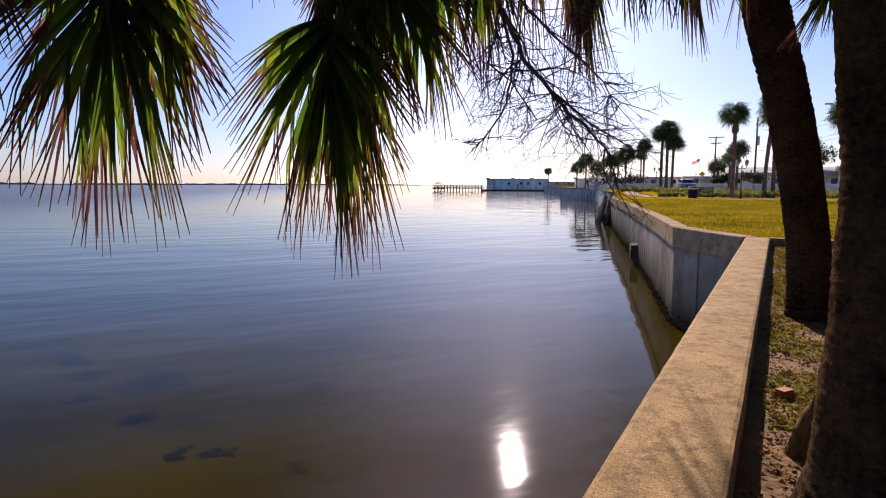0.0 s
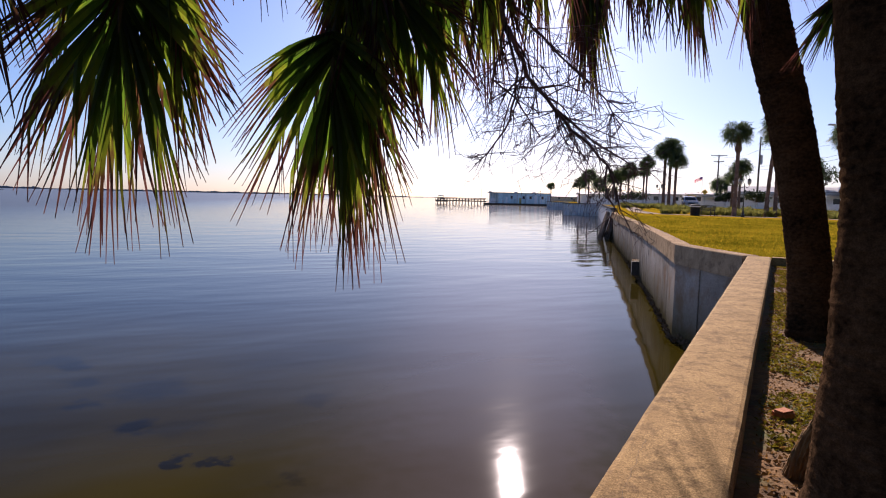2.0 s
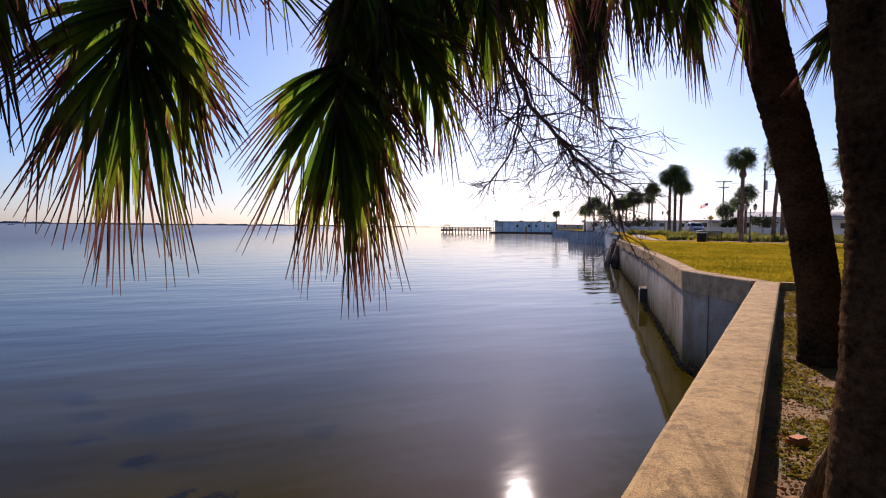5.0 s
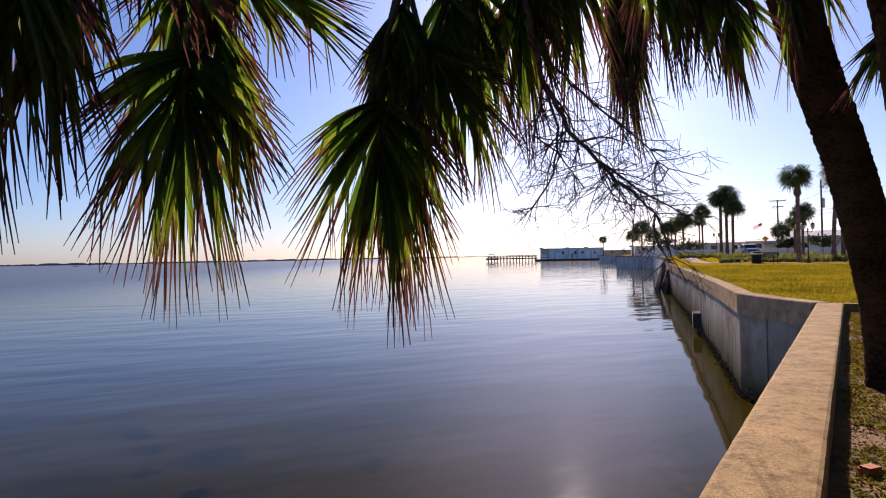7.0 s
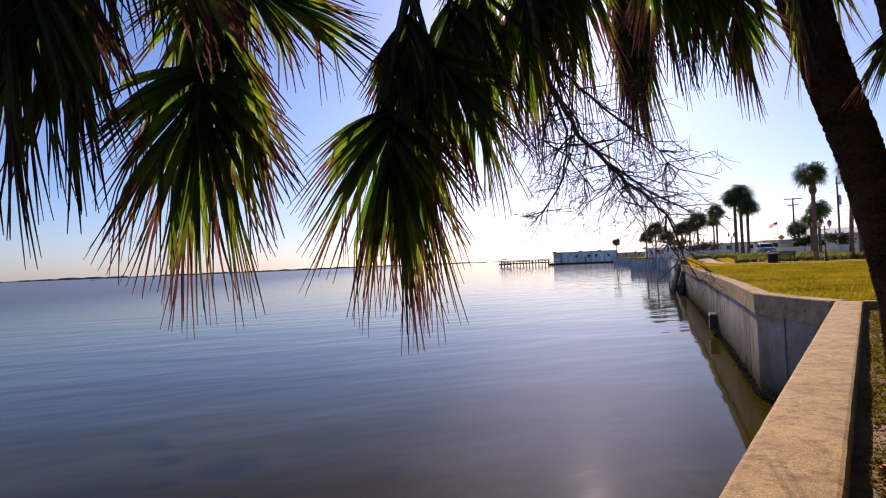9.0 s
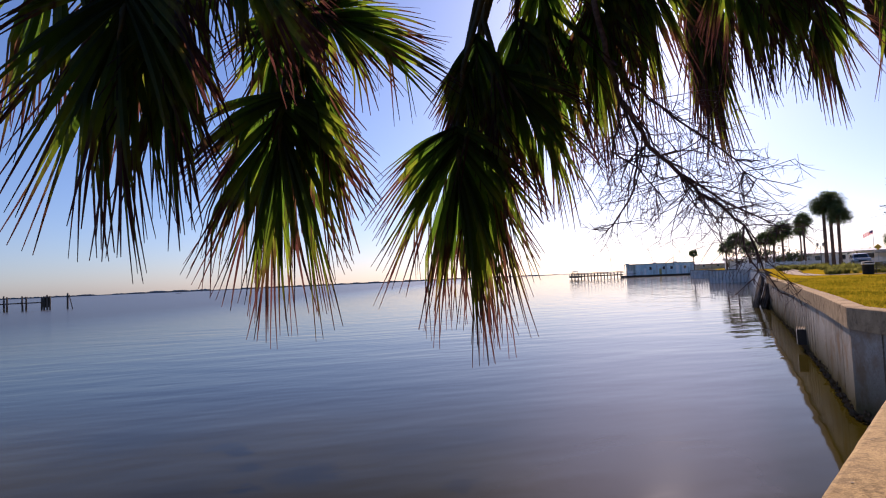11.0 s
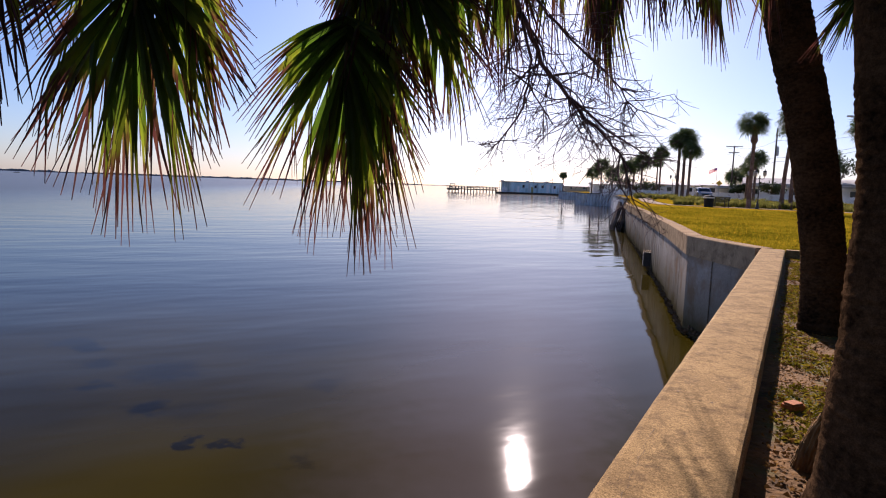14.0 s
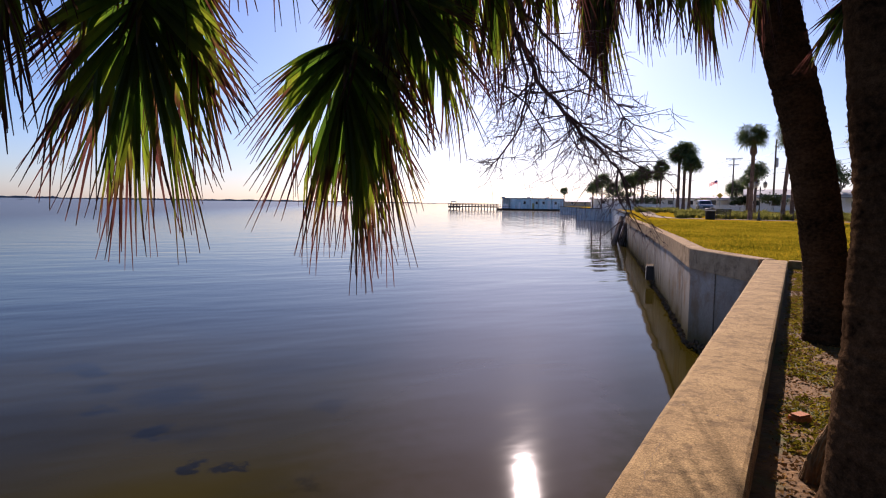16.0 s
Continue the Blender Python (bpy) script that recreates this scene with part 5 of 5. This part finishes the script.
# ---------------------------------------------------------------- fence, houses, cars
def fence_panel(seed):
    v, f = [], []

    def add(x0, x1, z0, z1, t=0.02):
        k = len(v)
        v.extend([(x, y, z) for z in (z0, z1) for x, y in ((x0, -t), (x1, -t), (x1, t), (x0, t))])
        f.extend([(k + 3, k + 2, k + 1, k), (k + 4, k + 5, k + 6, k + 7), (k, k + 1, k + 5, k + 4), (k + 1, k + 2, k + 6, k + 5), (k + 2, k + 3, k + 7, k + 6), (k + 3, k, k + 4, k + 7)])
    for i in range(15):
        add(-1.17 + i * 0.16, -1.17 + i * 0.16 + 0.10, 0.06, 1.10)
    add(-1.2, 1.2, 0.2, 0.3, 0.035)
    add(-1.2, 1.2, 0.85, 0.95, 0.035)
    return mesh_of("pickets", v, f, WHITE)


pickets = fence_panel(1)
post_mesh = bpy.data.meshes.new("post")
bm = boxes((-0.07, 0.07, -0.07, 0.07, -0.2, 1.2), bevel=0.01)
bmesh.ops.create_cone(bm, segments=4, radius1=0.11, radius2=0.0, depth=0.12, cap_ends=True, matrix=Matrix.Translation((0, 0, 1.26)) @ Matrix.Rotation(math.pi / 4, 4, "Z"))
bm.to_mesh(post_mesh)
bm.free()
post_mesh.materials.append(WHITE)
fence = tagged(new("fence"), "long white picket fence beyond the road", "fence", kind="structure")
turn_f = math.atan2(ROAD_R.y, ROAD_R.x)
for i in range(-8, 38):
    p = FWD * 109 + ROAD_R * (i * 2.4)
    z = land_height(p.x, p.y)
    for me, nm, s in ((pickets, "pickets", 0.0), (post_mesh, "post", 1.2)):
        o = new(nm, me)
        q = p + ROAD_R * s
        o.matrix_basis = Matrix.LocRotScale((q.x, q.y, z), Euler((0, 0, turn_f)), None)
        o.parent = fence


def low_house(az, d, wide, deep, high, turn, roof=0.9, label="low white bungalow with pale walls and grey roof", wall=None, windows=4):
    ob = thing("house", label, "house", polar(az, d, -0.05), turn, "houses behind the fence")
    part("wall", boxes((-wide / 2, wide / 2, -deep / 2, deep / 2, 0, high), bevel=0.02), wall or WHITE, ob)
    o = 0.5
    v = [(-wide / 2 - o, -deep / 2 - o, high), (wide / 2 + o, -deep / 2 - o, high), (wide / 2 + o, deep / 2 + o, high), (-wide / 2 - o, deep / 2 + o, high),
         (-wide / 2 - o, -deep / 2 - o, high + 0.16), (wide / 2 + o, -deep / 2 - o, high + 0.16), (wide / 2 + o, deep / 2 + o, high + 0.16), (-wide / 2 - o, deep / 2 + o, high + 0.16),
         (-wide / 2 - o, 0, high + roof), (wide / 2 + o, 0, high + roof)]
    part("roof", mesh_of("roof", v, [(3, 2, 1, 0), (0, 1, 5, 4), (2, 3, 7, 6), (4, 5, 9, 8), (6, 7, 8, 9), (1, 2, 6, 9, 5), (3, 0, 4, 8, 7)], ROOFM), None, ob)
    step = wide / windows
    for i in range(windows):
        x = -wide / 2 + step * (i + 0.5)
        w = part("window", boxes((x - 0.55, x + 0.55, -deep / 2 - 0.05, -deep / 2 + 0.05, 1.0, 2.1), bevel=0.01), WHITE, ob)
        part("pane", boxes((x - 0.46, x + 0.46, -deep / 2 - 0.07, -deep / 2 - 0.04, 1.08, 2.02)), GLASS, w, "dark window pane")
    part("door", boxes((wide / 2 - step * 0.98, wide / 2 - step * 0.98 + 0.9, -deep / 2 - 0.04, -deep / 2 + 0.05, 0.05, 2.05), bevel=0.01), BLUEG, ob)
    return ob


def porch(house, wide, deep, high):
    part("porch_roof", boxes((-wide / 2, wide / 2, -deep / 2 - 2.2, -deep / 2 - 0.1, high - 0.25, high - 0.1), bevel=0.02), ROOFM, house)
    for i in range(5):
        x = -wide / 2 + 0.15 + i * (wide - 0.3) / 4
        part("porch_post", boxes((x - 0.06, x + 0.06, -deep / 2 - 2.1, -deep / 2 - 1.98, 0, high - 0.25)), WHITE, house)


porch(low_house(24.9, 128, 13, 8, 2.35, -20, 0.45), 9, 8, 2.2)
porch(low_house(28.1, 124, 12, 8, 2.9, -24, 1.2, "raised grey-roofed house with white porch"), 10, 8, 2.7)
low_house(21.6, 140, 16, 8, 2.4, -14, 0.7)
low_house(18.6, 150, 16, 8, 2.3, -10, 0.7)
low_house(15.6, 170, 18, 8, 2.4, -6, 0.7)
low_house(12.9, 300, 30, 9, 2.2, -2, 1.4, "low tan house with brown roof beyond the bulkhead", TAN, 5)
porch(low_house(32.2, 122, 12, 8, 3.0, -30, 1.0), 10, 8, 2.8)
low_house(36.5, 118, 13, 8, 3.0, -34, 1.0)


def car(at, turn, paint, label):
    """A parked car: shaped body, glass house, wheels, lamps."""
    ob = thing("car", label, "car", at, turn, "cars on the road")
    prof = [(-2.25, 0.35), (-2.28, 0.75), (-2.1, 0.98), (-1.1, 1.08), (-0.45, 1.58), (1.15, 1.66), (1.95, 1.15), (2.22, 1.0), (2.25, 0.4)]
    bm = bmesh.new()
    sides = []
    for y in (-0.9, 0.9):
        sides.append([bm.verts.new((x, y * (0.86 if z > 1.3 else 1), z)) for x, z in prof])
    n = len(prof)
    for i in range(n):
        bm.faces.new((sides[0][i], sides[0][(i + 1) % n], sides[1][(i + 1) % n], sides[1][i]))
    bm.faces.new(list(reversed(sides[0])))
    bm.faces.new(sides[1])
    bmesh.ops.bevel(bm, geom=list(bm.edges), offset=0.06, segments=2, affect="EDGES")
    part("body", bm, paint, ob)
    for y in (-0.89, 0.89):
        bm = bmesh.new()
        bm.faces.new([bm.verts.new((x, y * 0.985, z)) for x, z in ((-0.9, 1.12), (-0.4, 1.48), (1.1, 1.54), (1.6, 1.15))])
        bmesh.ops.solidify(bm, geom=list(bm.faces), thickness=0.06)
        part("side_window", bm, GLASS, ob)
    bm = bmesh.new()
    bm.faces.new([bm.verts.new(q) for q in ((-1.12, -0.72, 1.12), (-1.12, 0.72, 1.12), (-0.52, 0.66, 1.53), (-0.52, -0.66, 1.53))])
    bmesh.ops.solidify(bm, geom=list(bm.faces), thickness=0.05)
    part("windscreen", bm, GLASS, ob)
    for x in (-1.4, 1.4):
        for y in (-0.86, 0.86):
            bm = bmesh.new()
            bmesh.ops.create_cone(bm, segments=18, radius1=0.34, radius2=0.34, depth=0.22, cap_ends=True, matrix=Matrix.Translation((x, y, 0.33)) @ Matrix.Rotation(math.pi / 2, 4, "X"))
            wheel = part("wheel", bm, RUBBER, ob)
            bm = bmesh.new()
            bmesh.ops.create_cone(bm, segments=14, radius1=0.2, radius2=0.18, depth=0.24, cap_ends=True, matrix=Matrix.Translation((x, y, 0.33)) @ Matrix.Rotation(math.pi / 2, 4, "X"))
            part("rim", bm, SILVER, wheel)
    for y in (-0.68, 0.68):
        part("headlight", boxes((-2.32, -2.18, y - 0.18, y + 0.18, 0.66, 0.82), bevel=0.03), LAMP_GLASS, ob, "clear headlight")
    part("grille", boxes((-2.32, -2.2, -0.42, 0.42, 0.5, 0.78), bevel=0.02), IRON, ob)


car(polar(22.1, 93, 0.03), 75, SILVER, "silver car on the road behind the lawn")

# flag and warning sign
flag = thing("flag_pole", "flag with red and white stripes on white pole", "flag", polar(23.05, 118))
part("pole", tube("pole", [(0, 0, -0.2), (0, 0, 5.6)], [0.05, 0.03], WHITE, 8), None, flag)
for i in range(7):
    v = []
    for j in range(9):
        x = -1.4 * j / 8
        y = 0.12 * math.sin(j * 1.1)
        z = 5.5 - 0.085 * i - 0.62 * (j / 8) ** 1.3
        v += [(x, y, z), (x, y, z - 0.085)]
    f = [(2 * j, 2 * j + 1, 2 * j + 3, 2 * j + 2) for j in range(8)]
    part("stripe", mesh_of("stripe", v, f, REDCLOTH if i % 2 == 0 else WHITECLOTH), None, flag)
part("canton", mesh_of("canton", [(-0.02, -0.03, 5.51), (-0.02, -0.03, 5.16), (-0.56, 0.05, 4.96), (-0.56, 0.05, 5.31)], [(0, 1, 2, 3)], BLUECLOTH), None, flag)
sign = thing("road_sign", "yellow diamond warning sign on a thin post", "sign", polar(23.3, 96), -25)
part("post", boxes((-0.04, 0.04, 0.02, 0.08, -0.2, 2.6)), STEEL, sign)
bm = bmesh.new()
bmesh.ops.create_cone(bm, segments=4, radius1=0.42, radius2=0.42, depth=0.03, cap_ends=True, matrix=Matrix.Translation((0, 0, 2.4)) @ Matrix.Rotation(math.pi / 2, 4, "X"))
part("plate", bm, SIGN, sign)


# ---------------------------------------------------------------- building over the water, pier, pilings
def water_building():
    ob = thing("waterfront_building", "long flat-roofed teal timber building on stilts over water", "building", (48.5, 355.5, WATER), -7)
    W, Dp, base, top = 45.0, 12.0, 1.0, 6.9
    front = -Dp / 2
    part("deck", boxes((-W / 2 - 2.5, W / 2 + 1, front - 1.5, Dp / 2, base - 0.5, base), bevel=0.03), TIMBER, ob)
    part("wall", boxes((-W / 2 + 6, W / 2 - 9, front, Dp / 2, base, top), bevel=0.03), BLUEG, ob)
    part("annex_wall", boxes((W / 2 - 8.98, W / 2, front + 1.0, Dp / 2, base, top - 0.9), bevel=0.03), BLUEG, ob)
    part("skirting", boxes((-W / 2 - 2.0, W / 2 + 0.5, front - 0.6, front - 0.45, -0.3, base - 0.45)), TIMBER, ob)
    part("roof", boxes((-W / 2 - 0.5, W / 2 - 8.6, front - 0.8, Dp / 2 + 0.4, top, top + 0.35), bevel=0.05), ROOFM, ob)
    v = [(W / 2 - 8.58, front - 0.2, top - 0.88), (W / 2 + 0.6, front - 0.2, top - 2.2), (W / 2 + 0.6, Dp / 2, top - 2.2), (W / 2 - 8.58, Dp / 2, top - 0.88)]
    v += [(x, y, z + 0.3) for x, y, z in v]
    part("annex_roof", mesh_of("annex_roof", v, [(3, 2, 1, 0), (4, 5, 6, 7), (0, 1, 5, 4), (1, 2, 6, 5), (2, 3, 7, 6), (3, 0, 4, 7)], ROOFM), None, ob)
    for x in (-W / 2 + 1.2, -6.5, 4.2):
        part("roof_vent", boxes((x - 1.0, x + 1.0, -1, 1, top + 0.35, top + 0.95), bevel=0.05), STEEL, ob)
    # boards of different height and paint, with a few dark panes between
    r = random.Random(31)
    x = -W / 2 + 6.1
    while x < W / 2 - 10.5:
        w = r.uniform(0.5, 1.7)
        high = r.choice((2.2, 3.4, 4.6, 5.4)) + r.uniform(-0.3, 0.3)
        part("board", boxes((x, x + w, front - 0.10, front + 0.02, base + 0.02, base + high), bevel=0.02), r.choice((WHITE, BLUEG, BLUEG, YELLOWB, STEEL)), ob)
        x += w + r.uniform(0.15, 0.9)
    for x in (-9.5, -2.6, 1.4, 8.2):
        win = part("window", boxes((x, x + 1.5, front - 0.16, front + 0.05, base + 2.6, base + 4.4), bevel=0.02), WHITE, ob)
        part("pane", boxes((x + 0.12, x + 1.38, front - 0.2, front - 0.15, base + 2.72, base + 4.28)), GLASS, win, "dark window pane")
    for i in range(16):
        x = -W / 2 - 2 + i * (W + 2) / 15
        for y in (front - 1, 0):
            part("piling", tube("piling", [(x, y, -0.6), (x, y, base - 0.3)], [0.2, 0.2], TIMBER, 8), None, ob)
    # open porch with white posts and half walls
    for i in range(5):
        x = -W / 2 + i * 1.45
        part("porch_post", boxes((x - 0.14, x + 0.14, front - 0.6, front - 0.35, base, top), bevel=0.01), WHITE, ob)
        if i in (1, 2):
            part("half_wall", boxes((x + 0.16, x + 1.28, front - 0.55, front - 0.40, base, base + 2.6), bevel=0.01), WHITE, ob)
    part("porch_back", boxes((-W / 2 + 0.2, -W / 2 + 6.0, Dp / 2 - 0.3, Dp / 2, base, top), bevel=0.01), BLUEG, ob)
    part("porch_rail", boxes((-W / 2 - 2.2, -W / 2 + 6, front - 1.3, front - 1.15, base + 0.9, base + 1.1)), TIMBER, ob)


def pier():
    ob = thing("pier", "long low timber fishing pier on pilings with end shelter", "pier", (9.0, 374.0, WATER), -3)
    part("deck", boxes((-13.5, 17.0, -1.2, 1.2, 1.3, 2.0), bevel=0.02), TIMBER, ob)
    for i in range(16):
        x = -13.2 + i * 1.92
        for y in (-1.1, 1.1):
            part("piling", tube("piling", [(x, y, -0.6), (x, y, 3.6)], [0.32, 0.29], TIMBER, 8), None, ob)
    for z in (2.75, 3.45):
        part("rail", boxes((-13.4, 17, -1.2, -1.05, z - 0.19, z + 0.19)), TIMBER, ob)
    part("end_deck", boxes((-14.5, -7.0, -3, 3, 0.9, 2.03), bevel=0.02), TIMBER, ob)
    for i in range(6):
        part("rail_post", boxes((-14.4 + i * 1.4, -14.15 + i * 1.4, -3.0, -2.8, 1.9, 3.3)), TIMBER, ob)
    for x in (-12.6, -9.6):
        part("shelter_post", boxes((x - 0.1, x + 0.1, -0.1, 0.1, 1.9, 4.2)), TIMBER, ob)
    v = [(-13.4, -1.8, 4.2), (-8.8, -1.8, 4.2), (-8.8, 1.8, 4.2), (-13.4, 1.8, 4.2), (-12.4, 0, 5.0), (-9.8, 0, 5.0)]
    part("shelter_roof", mesh_of("shelter_roof", v, [(3, 2, 1, 0), (0, 1, 5, 4), (2, 3, 4, 5), (1, 2, 5), (3, 0, 4)], ROOFM), None, ob)


def pilings():
    ob = thing("old_dock", "ruined dock of dark weathered pilings with beam", "dock", (-146.0, 140.0, WATER), 46)
    r = random.Random(3)
    for x in (-15, -12.6, -9.3, -8.7, -5.2, -4.4, -0.8, -0.2, 0.5, 1.1):
        part("piling", tube("piling", [(x, r.uniform(-0.6, 0.6), -0.8), (x + r.uniform(-0.1, 0.1), 0, r.uniform(3.6, 4.3))], [0.26, 0.22], TIMBER, 8, 0.04, r), None, ob)
    part("beam", boxes((-15.5, 0.4, -0.35, -0.15, 2.0, 2.3), bevel=0.02), TIMBER, ob)
    part("planks", boxes((-0.9, 1.2, 0.2, 0.5, 0.7, 3.5), bevel=0.03), TIMBER, ob)
    post = thing("mooring_post", "pair of weathered mooring posts leaning together in water", "post", (-142.0, 143.5, WATER))
    part("piling", tube("piling", [(0, 0, -0.8), (0.1, 0, 4.5)], [0.28, 0.24], TIMBER, 8, 0.04, r), None, post)
    part("brace", tube("brace", [(0.95, 0.95, -0.6), (0.3, 0.25, 4.0)], [0.13, 0.11], TIMBER, 8), None, post)


water_building()
pier()
pilings()

# a small boat far out
boat = thing("boat", "small dark open boat far out on the water", "boat", (-560.0, 760.0, WATER), 35)
v = [(-4, 0, 0.9), (-3, -1.1, 0.75), (3.5, -1.1, 0.7), (3.5, 1.1, 0.7), (-3, 1.1, 0.75), (-3, 0, -0.2), (3.4, -0.8, -0.2), (3.4, 0.8, -0.2)]
part("hull", mesh_of("hull", v, [(0, 5, 1), (1, 5, 6, 2), (2, 6, 7, 3), (3, 7, 5, 4), (4, 5, 0), (0, 1, 2, 3, 4)], IRON), None, boat)
part("console", boxes((-0.4, 0.5, -0.4, 0.4, 0.6, 1.9), bevel=0.05), WHITE, boat)


# ---------------------------------------------------------------- far shore
def far_shore():
    r = random.Random(8)
    v, f = [], []
    n = 1400
    for i in range(n + 1):
        az = -75 + 84 * i / n
        d = 2300 + 500 * math.sin(i * 0.006) + (0 if az < -2 else 700)
        h = 3.5 + 6.0 * abs(noise.noise((i * 0.035, 1, 1))) + 4.0 * abs(noise.noise((i * 0.21, 2, 1))) + 2.5 * r.random()
        h *= 1.0 if az < -2 else max(0.25, 0.8 - 0.12 * (az + 2))
        if noise.noise((i * 0.012, 7, 3)) > 0.35:
            h *= 0.55
        x, y = d * math.sin(radians(az)), d * math.cos(radians(az))
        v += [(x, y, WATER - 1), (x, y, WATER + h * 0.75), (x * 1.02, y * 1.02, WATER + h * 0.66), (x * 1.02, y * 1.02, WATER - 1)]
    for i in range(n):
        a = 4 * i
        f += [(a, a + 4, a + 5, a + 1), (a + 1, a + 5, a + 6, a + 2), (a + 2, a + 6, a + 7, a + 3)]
    tagged(new("backdrop", mesh_of("backdrop", v, f, HAZED_SHORE)), "low wooded shore far across the bay, haze in its colour", "far shore", kind="structure")


far_shore()


# ---------------------------------------------------------------- unseen foliage added behind the viewing spot to block sky light
def sky_screen():
    r = random.Random(14)
    v, f = [], []
    for _ in range(11000):
        az, d = r.uniform(58, 222), r.uniform(7.0, 11.0)
        p = Vector((d * math.sin(radians(az)), d * math.cos(radians(az)), 0.1 + 9.5 * r.random() ** 0.85))
        if p.x < -3 + 0.2 * p.z:
            continue
        s = r.uniform(0.3, 0.7)
        a, b = Vector((r.uniform(-1, 1), r.uniform(-1, 1), r.uniform(-1, 1))) * s, Vector((r.uniform(-1, 1), r.uniform(-1, 1), r.uniform(-1, 1))) * s
        k = len(v)
        v += [p - a, p - b, p + a, p + b]
        f.append((k, k + 1, k + 2, k + 3))
    tagged(new("backdrop_grove", mesh_of("backdrop_grove", v, f, TREE_LEAF)), "unseen dense dark foliage added behind the palms to block sky light", "foliage", kind="structure")


sky_screen()
